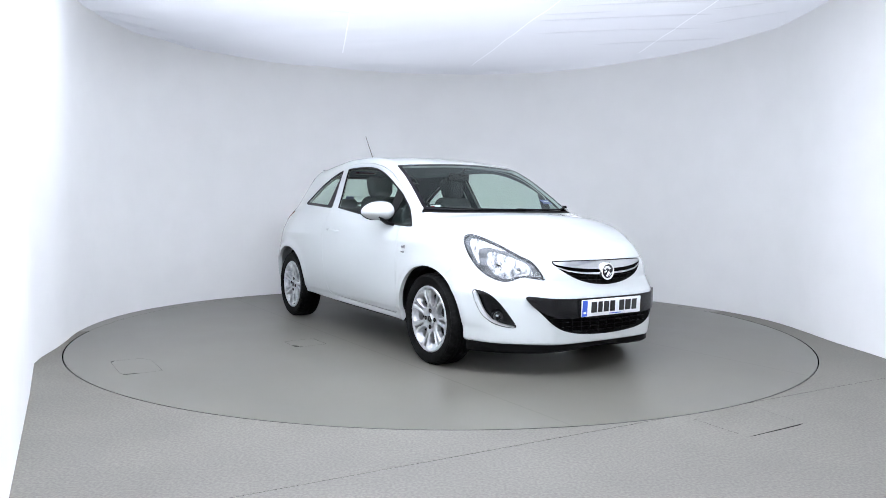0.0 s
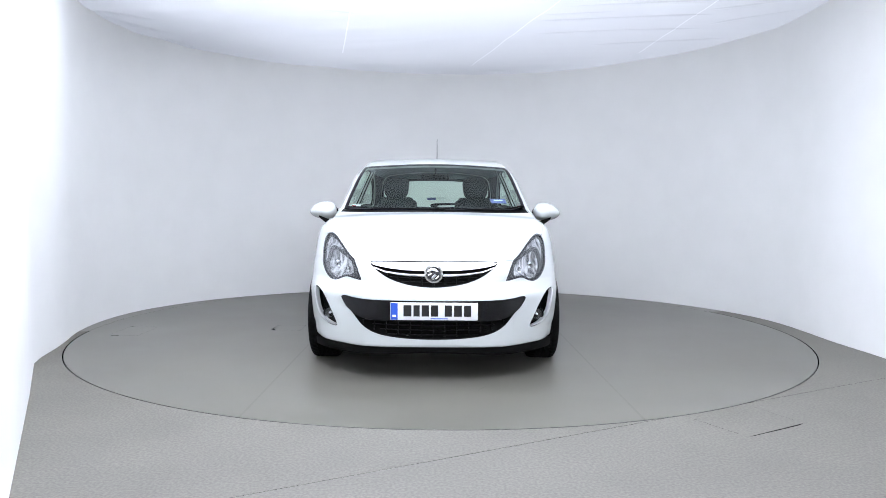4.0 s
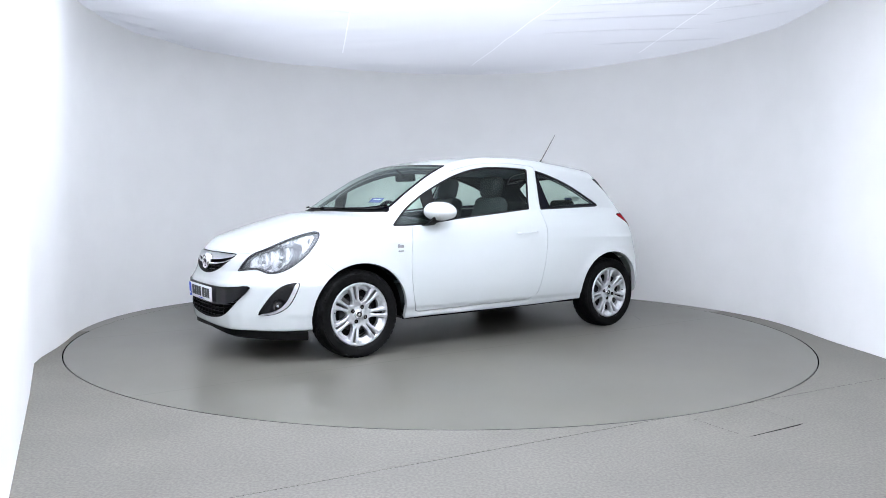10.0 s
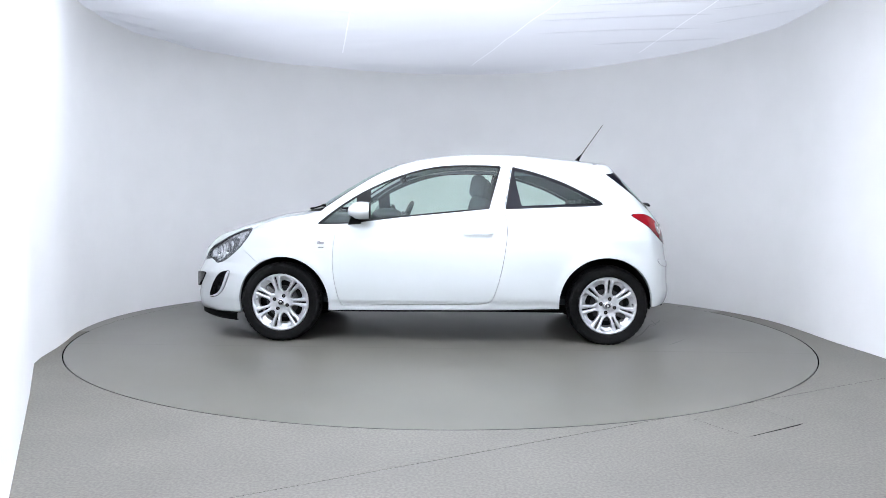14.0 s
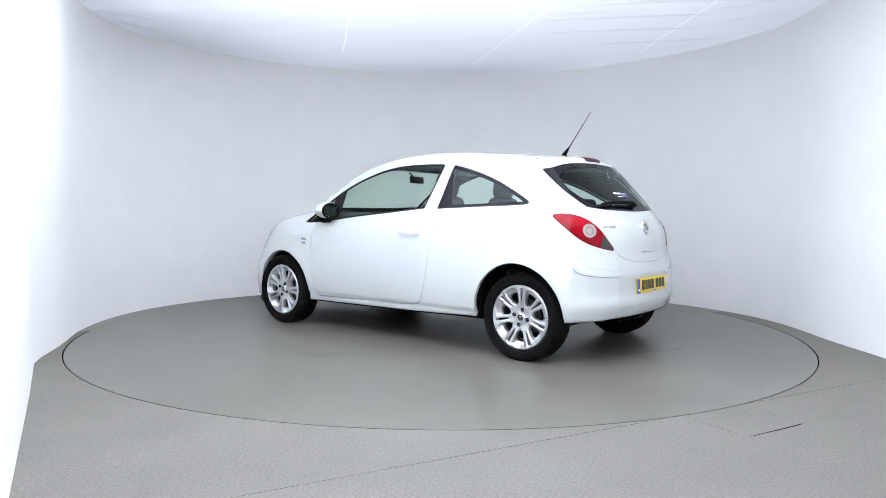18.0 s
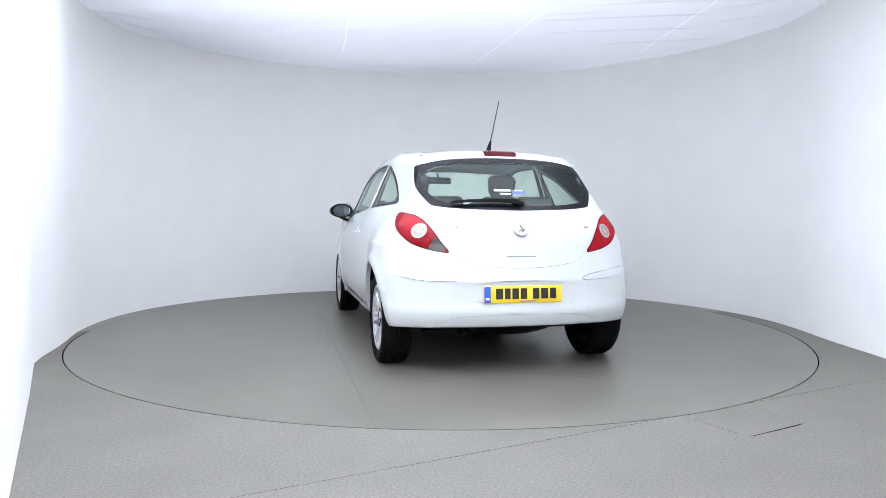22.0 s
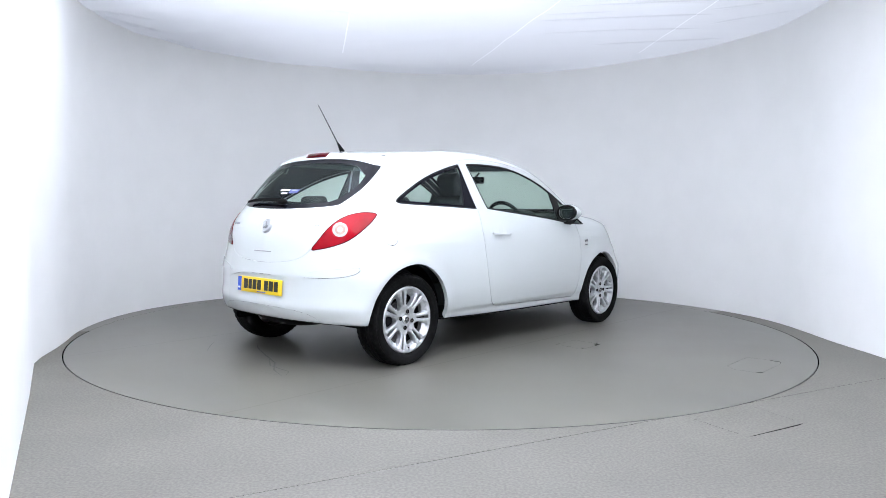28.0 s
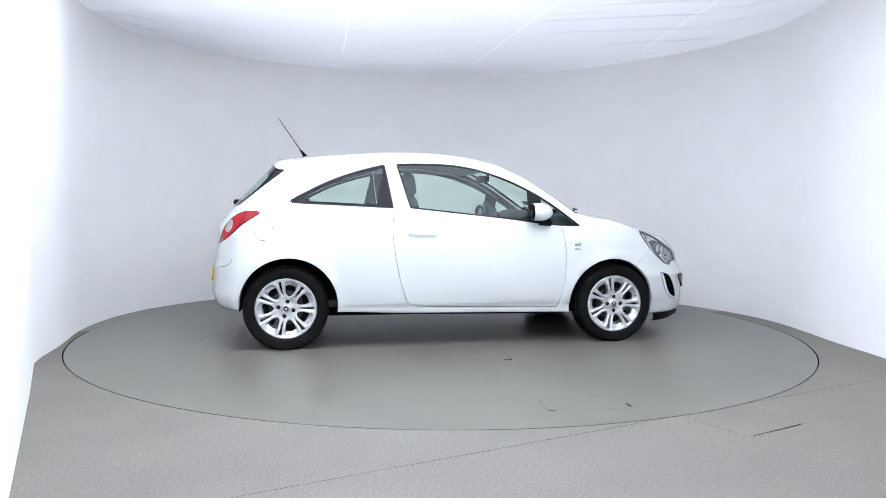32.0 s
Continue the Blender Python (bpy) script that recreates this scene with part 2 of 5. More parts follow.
def skin(x, y, z):
    """Below 0 inside the body, above 0 outside; close to the distance near the surface."""
    y = np.abs(y)
    up = np.clip((z - 0.78) / 0.25, 0, 1)
    side = y - SECTION(z) + WAIST(x) * (1 - up) + UPPER(x) * up
    for cx in (1.2555, -1.2555):
        r = np.hypot(x - cx, z - 0.29)
        side = side - 0.010 * np.exp(-((r - 0.375) / 0.045) ** 2) * (z > 0.2)
    side = side - 0.030 * np.exp(-((x + 1.43) / 0.26) ** 2) * np.clip((0.80 - z) / 0.3, 0, 1)
    lean = 0.25 * y * y
    top = (z - TOP(x + np.where(x > -0.3, lean * np.clip((x + 0.3) / 0.6, 0, 1), 0)) + (0.062 + 0.10 * np.clip((-x - 0.6) / 0.5, 0, 1)) * y * y)
    slope = np.interp(x, [-1.4, 0.1, 0.4, 1.05, 1.2, 1.8, 2.1], [1, 1, 0.90, 0.86, 0.97, 0.93, 0.72])
    front = x - 2.072 - NOSE(z) + NOSE_PLAN(y) * (1 + 0.2 * np.clip((z - 0.5) / 0.2, 0, 1)) + 0.03 * np.clip(y / 0.42, 0, 1) ** 2 * np.clip((z - 0.5) / 0.08, 0, 1)
    front = front * np.interp(y, [0, 0.3, 0.5, 0.65, 0.8], [1, 0.97, 0.82, 0.68, 0.42])
    inner = TAIL_PLAN(np.minimum(y, 0.45))
    rear = TAIL(z) + inner + (TAIL_PLAN(y) - inner) * np.interp(z, [0.6, 0.8, 1.0], [0.66, 0.78, 1.0]) - x
    rear = rear * np.interp(y, [0, 0.3, 0.5, 0.65, 0.8], [1, 0.98, 0.9, 0.75, 0.45]) * np.interp(z, [0.8, 1.0, 1.4], [1, 0.8, 0.74])
    g = smax(side, top * slope, np.interp(x, [-1, 0, 1.0, 1.4], [0.075, 0.06, 0.05, 0.06]))
    g = smax(g, front, 0.05)
    g = smax(g, rear, 0.035)
    return smax(g, UNDER(x) - z, 0.02)


def nets(cell, lo, hi):
    """The closed skin as an even net of quads."""
    ax = [np.arange(a, b, cell) for a, b in zip(lo, hi)]
    X, Y, Z = np.meshgrid(*ax, indexing="ij")
    G = skin(X, Y, Z)
    s = G < 0
    n = np.array(G.shape) - 1
    cnt = np.zeros(n, int)
    for i in (0, 1):
        for j in (0, 1):
            for k in (0, 1):
                cnt += s[i:n[0] + i, j:n[1] + j, k:n[2] + k]
    live = (cnt > 0) & (cnt < 8)
    idx = -np.ones(n, int)
    idx[live] = np.arange(live.sum())
    I = np.argwhere(live)
    P = np.stack([ax[d][I[:, d]] + cell / 2 for d in range(3)], -1)
    e = 1e-4
    for _ in range(6):
        g = skin(*P.T)
        grad = np.stack([(skin(*(P + e * np.eye(3)[d]).T) - g) / e for d in range(3)], -1)
        step = grad * (g / np.maximum((grad ** 2).sum(-1), 0.05))[:, None]
        P = P - np.clip(step, -cell, cell)
    quads = []
    for d in range(3):
        a, b = (d + 1) % 3, (d + 2) % 3
        sl = [slice(1, m) for m in n]
        s0, s1 = list(sl), list(sl)
        s0[d], s1[d] = slice(0, n[d]), slice(1, n[d] + 1)
        A, B = s[tuple(s0)], s[tuple(s1)]
        for hit, flip in ((A & ~B, False), (~A & B, True)):
            q = np.argwhere(hit)
            q[:, a] += 1
            q[:, b] += 1
            c = []
            for da, db in ((1, 1), (0, 1), (0, 0), (1, 0)):
                w = q.copy()
                w[:, a] -= da
                w[:, b] -= db
                c.append(idx[tuple(w.T)])
            c = np.stack(c, -1)
            quads.append(c[:, ::-1] if flip else c)
    return P, np.concatenate(quads)

# ---- cutting the skin into panels ----
SKIN_V, quads = nets(0.0135, (-2.0, -1.0, 0.05), (2.25, 1.0, 1.6))
SHELL = np.concatenate([quads[:, [0, 1, 2]], quads[:, [0, 2, 3]]])


def outline(pts, rounds=2, closed=True):
    """A line with its corners softened."""
    p = np.array(pts, float)
    for _ in range(rounds):
        q = np.roll(p, -1, 0) if closed else p[1:]
        o = p if closed else p[:-1]
        new_p = np.stack([0.75 * o + 0.25 * q, 0.25 * o + 0.75 * q], 1).reshape(-1, 2)
        p = new_p if closed else np.concatenate([p[:1], new_p, p[-1:]])
    return p


def line_distance(u, v, p, closed=True):
    q = np.roll(p, -1, 0) if closed else p[1:]
    o = p if closed else p[:-1]
    best = np.full(len(u), 9.0)
    inside = np.zeros(len(u), bool)
    for (ax, ay), (bx, by) in zip(o, q):
        ex, ey = bx - ax, by - ay
        k = np.clip(((u - ax) * ex + (v - ay) * ey) / (ex * ex + ey * ey + 1e-12), 0, 1)
        best = np.minimum(best, np.hypot(u - ax - k * ex, v - ay - k * ey))
        if closed and ay != by:
            inside ^= ((ay > v) != (by > v)) & (u < ex * (v - ay) / ey + ax)
    return np.where(inside, -best, best)


VIEWS = {"xz": lambda P: (P[:, 0], P[:, 2]), "yz": lambda P: (P[:, 1], P[:, 2]), "xy": lambda P: (P[:, 0], np.abs(P[:, 1])),
         "front_corner": lambda P: ((np.abs(P[:, 1]) - P[:, 0]) / math.sqrt(2), P[:, 2]),
         "rear_corner": lambda P: ((np.abs(P[:, 1]) + P[:, 0]) / math.sqrt(2), P[:, 2])}


def shape(view, pts, where, rounds=2, closed=True, width=0.0):
    """A distance to an outline drawn in one view of the car, below 0 inside; where: which part of the skin it is drawn on."""
    p = outline(pts, rounds, closed)
    lo, hi = p.min(0) - 0.06, p.max(0) + 0.06

    def f(P):
        u, v = VIEWS[view](P)
        ok = where(P) & (u > lo[0]) & (u < hi[0]) & (v > lo[1]) & (v < hi[1])
        d = np.ones(len(P))
        d[ok] = line_distance(u[ok], v[ok], p, closed) - width
        return d
    return f


def cut(T, f):
    """Parts a set of triangles along f = 0, into those inside and those outside."""
    global SKIN_V
    if not len(T):
        return T, T
    used = np.unique(T)
    d = np.ones(len(SKIN_V))
    d[used] = f(SKIN_V[used])
    d[np.abs(d) < 1e-6] = 1e-6
    s = d < 0
    c = s[T].sum(1)
    M = T[(c == 1) | (c == 2)]
    m = s[M]
    one_in = m.sum(1) == 1
    lone = np.where(one_in, m.argmax(1), (~m).argmax(1))
    a, b, e = np.take_along_axis(M, (lone[:, None] + np.arange(3)) % 3, 1).T
    edges = np.sort(np.concatenate([np.stack([a, b], 1), np.stack([a, e], 1)]), 1)
    uniq, inv = np.unique(edges, axis=0, return_inverse=True)
    inv = inv.ravel()
    d0, d1 = d[uniq[:, 0]], d[uniq[:, 1]]
    k = (d0 / (d0 - d1))[:, None]
    start = len(SKIN_V)
    SKIN_V = np.concatenate([SKIN_V, SKIN_V[uniq[:, 0]] * (1 - k) + SKIN_V[uniq[:, 1]] * k])
    p, q = start + inv[:len(a)], start + inv[len(a):]
    tip = np.stack([a, p, q], 1)
    base = np.stack([np.stack([p, b, e], 1), np.stack([p, e, q], 1)])
    inn = np.concatenate([T[c == 3], tip[one_in], *base[:, ~one_in]])
    out = np.concatenate([T[c == 0], tip[~one_in], *base[:, one_in]])
    return inn, out


def take(f):
    """Takes the part of the shell inside f away from it."""
    global SHELL
    inn, SHELL = cut(SHELL, f)
    return inn


def both(T):
    """The left and the right half of a set of triangles."""
    left = SKIN_V[T].mean(1)[:, 1] > 0
    return T[left], T[~left]


def normals(P):
    e = 1e-3
    n = np.stack([skin(*(P + e * np.eye(3)[d]).T) - skin(*(P - e * np.eye(3)[d]).T) for d in range(3)], -1)
    return n / np.maximum(np.linalg.norm(n, axis=1), 1e-9)[:, None]


def panel(name, T, mat, parent, depth=0.012, push=0.0, flip=False, label="", sink=None):
    """A piece of the skin as one mesh, moved out by push, with its edges folded inwards by depth."""
    used, inv = np.unique(T, return_inverse=True)
    F = inv.reshape(-1, 3)
    P = SKIN_V[used]
    N = normals(P)
    P = P + N * push
    if sink is not None:
        P = P - N * sink(SKIN_V[used])[:, None]
    if flip:
        F, N = F[:, ::-1], -N
    faces = F.tolist()
    if depth:
        E = np.concatenate([F[:, [0, 1]], F[:, [1, 2]], F[:, [2, 0]]])
        key = np.sort(E, 1)
        _, first, count = np.unique(key, axis=0, return_index=True, return_counts=True)
        B = E[first[count == 1]]
        rim = np.unique(B)
        at = -np.ones(len(P), int)
        at[rim] = np.arange(len(rim))
        n0 = len(P)
        top, low = P[rim], P[rim] - N[rim] * depth * (-1 if flip else 1)
        wall = np.zeros((len(rim), 3))
        w = np.cross(P[B[:, 1]] - P[B[:, 0]], N[B[:, 0]])
        np.add.at(wall, at[B[:, 0]], w)
        np.add.at(wall, at[B[:, 1]], w)
        wall /= np.maximum(np.linalg.norm(wall, axis=1), 1e-9)[:, None]
        P = np.concatenate([P, top, low])
        a, b = n0 + at[B[:, 0]], n0 + at[B[:, 1]]
        r = len(rim)
        faces += np.stack([b, a, a + r, b + r], 1).tolist()
        N = np.concatenate([N, wall, wall])
    me = bpy.data.meshes.new(name)
    me.from_pydata(P.tolist(), [], faces)
    me.materials.append(mat)
    me.shade_smooth()
    me.normals_split_custom_set_from_vertices(N.tolist())
    ob = new(name, me)
    ob.parent = parent
    if label:
        ob["label"] = label
    return ob


def seam(f, width=0.0021):
    """Parts the shell along f = 0 with an open joint; returns what lies inside."""
    global SHELL
    inn, out = cut(SHELL, f)
    SHELL = cut(out, lambda P: width - f(P))[0]
    return cut(inn, lambda P: f(P) + width)[0]


SIDES = lambda P: (np.abs(P[:, 1]) > 0.40)
NOSEPART = lambda P: (P[:, 0] > 1.40)
TAILPART = lambda P: (P[:, 0] < -1.15)

car = tagged(new("hatchback_car"), "white three-door hatchback car parked on the turntable", "car")

# underside and wheel openings
underbody_T = take(lambda P: P[:, 2] - UNDER(P[:, 0]) - 0.006)
ARCHES = ((1.236, 0.281, 0.353), (-1.236, 0.297, 0.352))
for cx, cz, r in ARCHES:
    take(lambda P: np.where(np.abs(P[:, 1]) > 0.5, np.hypot(P[:, 0] - cx, P[:, 2] - cz) - r, 1))
    underbody_T = cut(underbody_T, lambda P: np.maximum(0.47 - np.abs(P[:, 1]), np.abs(P[:, 0] - cx) - 0.36))[1]

# glazing
WINDSCREEN = [(1.14, -0.1), (1.14, 0.0), (1.125, 0.2), (1.07, 0.42), (1.005, 0.58), (0.955, 0.668), (0.94, 0.676), (0.7, 0.634), (0.40, 0.585), (0.37, 0.572), (0.385, 0.53),
              (0.425, 0.38), (0.443, 0.2), (0.45, 0.0), (0.45, -0.1)]
HIGH = lambda P: P[:, 2] > 0.93
windscreen_T = take(shape("xy", WINDSCREEN, HIGH))
BONNET_BACK = [(1.215, 0.0), (1.19, 0.25), (1.12, 0.47), (1.04, 0.63), (0.985, 0.705)]
cowl_T = take(shape("xy", [(1.215, -0.1), *BONNET_BACK, (0.95, 0.700), (0.93, 0.66), (1.0, 0.5), (1.1, 0.2), (1.1, -0.1)], HIGH, 1))
SIDE_GLASS = [(0.980, 0.882), (0.970, 0.896), (0.838, 1.009), (0.712, 1.094), (0.584, 1.166), (0.411, 1.247), (0.235, 1.307), (0.101, 1.336), (-0.033, 1.353), (-0.256, 1.357), (-0.413, 1.351),
              (-0.436, 1.349), (-0.440, 1.345), (-0.438, 1.335), (-0.351, 1.022), (-0.348, 1.011), (-0.335, 1.010), (-0.034, 0.978), (0.398, 0.935), (0.656, 0.899), (0.828, 0.885)]
side_T = take(shape("xz", SIDE_GLASS, SIDES))
QUARTER = [(-0.526, 1.335), (-0.530, 1.342), (-0.54, 1.341), (-0.701, 1.303), (-0.920, 1.228), (-1.093, 1.141), (-1.199, 1.084), (-1.232, 1.060), (-1.222, 1.043), (-1.084, 1.035), (-0.908, 1.029), (-0.478, 1.009), (-0.470, 1.008), (-0.472, 1.02)]
quarter_T = take(shape("xz", QUARTER, SIDES))
half = [(0.0, 1.353), (0.20, 1.350), (0.37, 1.339), (0.46, 1.324), (0.545, 1.303), (0.604, 1.284), (0.624, 1.25), (0.626, 1.18), (0.624, 1.115), (0.608, 1.064), (0.560, 1.032), (0.43, 1.014), (0.25, 1.005)]
REAR_GLASS = half + [(0.0, 0.999)] + [(-y, z) for y, z in half[:0:-1]]
rear_outline = shape("yz", REAR_GLASS, TAILPART)
wrap_line = lambda P: 0.62 * (P[:, 0] + 1.280) - 0.785 * (P[:, 2] - 1.279)
rear_glass_f = lambda P: np.maximum(rear_outline(P), wrap_line(P))
rear_glass_T = take(rear_glass_f)

# lamps and grilles
HEADLIGHT = [(-0.560, 0.838), (-0.576, 0.850), (-0.610, 0.853), (-0.690, 0.832), (-0.785, 0.795), (-0.870, 0.754), (-0.935, 0.722), (-0.986, 0.705), (-1.032, 0.668), (-1.070, 0.613), (-1.093, 0.583), (-1.082, 0.578),
             (-1.027, 0.586), (-0.967, 0.594), (-0.934, 0.590), (-0.900, 0.575), (-0.850, 0.563), (-0.780, 0.575), (-0.708, 0.610), (-0.643, 0.663), (-0.599, 0.720), (-0.569, 0.775), (-0.556, 0.812)]
head_T = take(shape("front_corner", HEADLIGHT, NOSEPART))
FOG = [(-0.640, 0.519), (-0.695, 0.513), (-0.744, 0.500), (-0.793, 0.467), (-0.843, 0.416), (-0.895, 0.347), (-0.926, 0.300), (-0.912, 0.288), (-0.861, 0.292), (-0.794, 0.305),
       (-0.744, 0.330), (-0.702, 0.364), (-0.668, 0.423), (-0.642, 0.491)]
fog_T = take(shape("front_corner", FOG, NOSEPART))
half = [(0.0, 0.697), (0.21, 0.698), (0.345, 0.696), (0.396, 0.694), (0.336, 0.636), (0.253, 0.588), (0.145, 0.556)]
GRILLE = half + [(0.0, 0.542)] + [(-y, z) for y, z in half[:0:-1]]
grille_T = take(shape("yz", GRILLE, NOSEPART))
half = [(0.0, 0.469), (0.27, 0.470), (0.45, 0.476), (0.56, 0.492), (0.533, 0.445), (0.475, 0.376), (0.415, 0.308), (0.33, 0.266), (0.18, 0.243)]
INTAKE = half + [(0.0, 0.236)] + [(-y, z) for y, z in half[:0:-1]]
intake_T = take(shape("yz", INTAKE, NOSEPART))
TAIL_LAMP = [(-0.506, 0.976), (-0.551, 0.986), (-0.620, 0.983), (-0.705, 0.962), (-0.775, 0.920), (-0.832, 0.866), (-0.875, 0.808), (-0.940, 0.733), (-0.860, 0.746), (-0.773, 0.766), (-0.688, 0.797),
             (-0.619, 0.843), (-0.549, 0.906), (-0.512, 0.954)]
tail_T = take(shape("rear_corner", TAIL_LAMP, TAILPART))
brake_T = take(shape("yz", [(0.116, 1.398), (0.116, 1.366), (-0.112, 1.366), (-0.112, 1.398)], TAILPART, 0))

# rear bumper: recess for the number plate, mouldings, crease
MOULDING = [(-0.600, 0.640), (-0.662, 0.636), (-0.875, 0.614), (-0.985, 0.585), (-0.985, 0.568), (-0.950, 0.564), (-0.760, 0.571), (-0.649, 0.590), (-0.605, 0.615)]
moulding_f = shape("rear_corner", MOULDING, TAILPART)
moulding_T = cut(take(moulding_f), lambda P: moulding_f(P) + 0.0018)[0]
RECESS = [(0.425, 0.569), (0.42, 0.41), (0.36, 0.395), (-0.36, 0.395), (-0.42, 0.41), (-0.425, 0.569)]
recess_f = shape("yz", RECESS, TAILPART)
recess_T = cut(take(recess_f), lambda P: P[:, 2] - 0.5665)[0]
# joints between the panels
FUEL = [(-1.412 + 0.066 * math.cos(a), 0.849 + 0.075 * math.sin(a)) for a in np.linspace(0, 2 * math.pi, 28, endpoint=False)]
fuel_T = seam(shape("xz", FUEL, lambda P: P[:, 1] < -0.4), 0.0019)
DOOR = [(0.823, 0.872), (0.841, 0.743), (0.849, 0.657), (0.849, 0.571), (0.836, 0.441), (0.805, 0.309), (0.785, 0.262), (0.76, 0.262), (-0.20, 0.280), (-0.301, 0.281), (-0.369, 0.305), (-0.398, 0.365),
        (-0.446, 0.540), (-0.474, 0.712), (-0.487, 0.840), (-0.480, 0.926), (-0.461, 1.003), (-0.497, 1.188), (-0.520, 1.350), (-0.518, 1.362), (-0.505, 1.372), (-0.391, 1.385), (-0.122, 1.391), (0.147, 1.361),
        (0.413, 1.291), (0.640, 1.165), (0.71, 1.10), (0.66, 1.02), (0.80, 0.92)]
door_f = shape("xz", DOOR, SIDES)
door_T = seam(lambda P: door_f(P) * np.interp(P[:, 2], [0.29, 0.36], [0.5, 1.0]), 0.0016)  # the gap is wider over the sill, to draw the shadow line there
HANDLE = [(-0.265 + 0.074 * math.cos(a), 0.842 + 0.038 * math.sin(a)) for a in np.linspace(0, 2 * math.pi, 24, endpoint=False)]
handle_f = shape("xz", HANDLE, SIDES)
handle_T, door_T = cut(door_T, handle_f)
BONNET = [(1.215, -0.1), *BONNET_BACK, (1.0, 0.722), (1.25, 0.745), (1.44, 0.728), (1.51, 0.705), (1.58, 0.671), (1.673, 0.626), (1.762, 0.577), (1.852, 0.527), (1.911, 0.488), (1.955, 0.45),
          (2.06, 0.38), (2.08, 0.0), (2.08, -0.1)]
bonnet_edge = shape("xy", BONNET, lambda P: P[:, 2] > 0.6)
bonnet_T = seam(lambda P: np.maximum(bonnet_edge(P), 0.699 - P[:, 2]), 0.0009)
nose_line = lambda P: np.where(P[:, 0] > 1.2, (0.089 * (P[:, 0] - 1.43) - 0.116 * (P[:, 2] - 0.583)) / -0.146, 1)
front_bumper_T = seam(nose_line, 0.0008)
SPOILER = lambda P: np.where(P[:, 0] < -1.1, np.maximum(P[:, 0] + 1.225, 1.352 - 0.45 * (P[:, 0] + 1.35) - P[:, 2] - 0.02), 1)
spoiler_T = seam(SPOILER, 0.0007)
half = [(0.0, 0.643), (0.225, 0.655), (0.37, 0.682), (0.44, 0.730), (0.50, 0.83), (0.56, 0.92), (0.595, 0.965), (0.56, 1.03), (0.515, 1.075), (0.47, 1.15), (0.44, 1.30), (0.43, 1.40)]
TAILGATE = half + [(0.0, 1.42)] + [(-y, z) for y, z in half[:0:-1]]
tailgate_T = seam(shape("yz", TAILGATE, lambda P: P[:, 0] < -1.30), 0.0008)
tail_line = lambda P: np.where(P[:, 0] < -1.2, np.maximum((0.20 * (P[:, 0] + 1.60) + 0.13 * (P[:, 2] - 0.76)) / 0.2385, P[:, 2] - 0.80), 1)
rear_bumper_T = take(tail_line)
VALANCE = [(0.60, 0.10), (0.575, 0.27), (0.50, 0.325), (0.39, 0.352), (0.20, 0.362), (0.0, 0.364), (-0.20, 0.362), (-0.39, 0.352), (-0.50, 0.325), (-0.575, 0.27), (-0.60, 0.10)]
valance_f = shape("yz", VALANCE, TAILPART)
valance_T, rear_bumper_T = cut(rear_bumper_T, valance_f)
valance_T = cut(valance_T, lambda P: valance_f(P) + 0.0012)[0]
body_T = SHELL


# ---- the car's parts ----
def part(name, bm, mat, parent, label="", smooth=True, m=None):
    me = bpy.data.meshes.new(name)
    if m is not None:
        bmesh.ops.transform(bm, matrix=m, verts=bm.verts)
    bm.to_mesh(me)
    bm.free()
    me.materials.append(mat)
    if smooth:
        me.shade_smooth()
        me.set_sharp_from_angle(angle=radians(38))
    ob = new(name, me)
    ob.parent = parent
    if label:
        ob["label"] = label
    return ob


def box(sx, sy, sz, bevel=0.0, segments=2, m=None):
    bm = bmesh.new()
    bmesh.ops.create_cube(bm, size=1, matrix=Matrix.Diagonal((sx, sy, sz, 1)))
    if bevel:
        bmesh.ops.bevel(bm, geom=bm.edges[:], offset=bevel, segments=segments, affect="EDGES", profile=0.5)
    if m is not None:
        bmesh.ops.transform(bm, matrix=m, verts=bm.verts)
    return bm


def rod(r1, r2, a, b, segments=16):
    a, b = Vector(a), Vector(b)
    bm = bmesh.new()
    bmesh.ops.create_cone(bm, cap_ends=True, segments=segments, radius1=r1, radius2=r2, depth=(b - a).length,
                          matrix=Matrix.Translation((a + b) / 2) @ (b - a).to_track_quat("Z", "Y").to_matrix().to_4x4())
    return bm


def ball(rx, ry, rz, m=None, u=24, v=16):
    bm = bmesh.new()
    bmesh.ops.create_uvsphere(bm, u_segments=u, v_segments=v, radius=1, matrix=Matrix.Diagonal((rx, ry, rz, 1)))
    if m is not None:
        bmesh.ops.transform(bm, matrix=m, verts=bm.verts)
    return bm


def spun(profile, segments=64):
    """A body of revolution about the y axis from (radius, y) pairs."""
    bm = bmesh.new()
    rings = [[bm.verts.new((r * math.cos(2 * math.pi * i / segments), y, r * math.sin(2 * math.pi * i / segments))) for i in range(segments)] for r, y in profile]
    for p, q in zip(rings, rings[1:]):
        for i in range(segments):
            j = (i + 1) % segments
            bm.faces.new((p[i], p[j], q[j], q[i]))
    bmesh.ops.recalc_face_normals(bm, faces=bm.faces)
    return bm


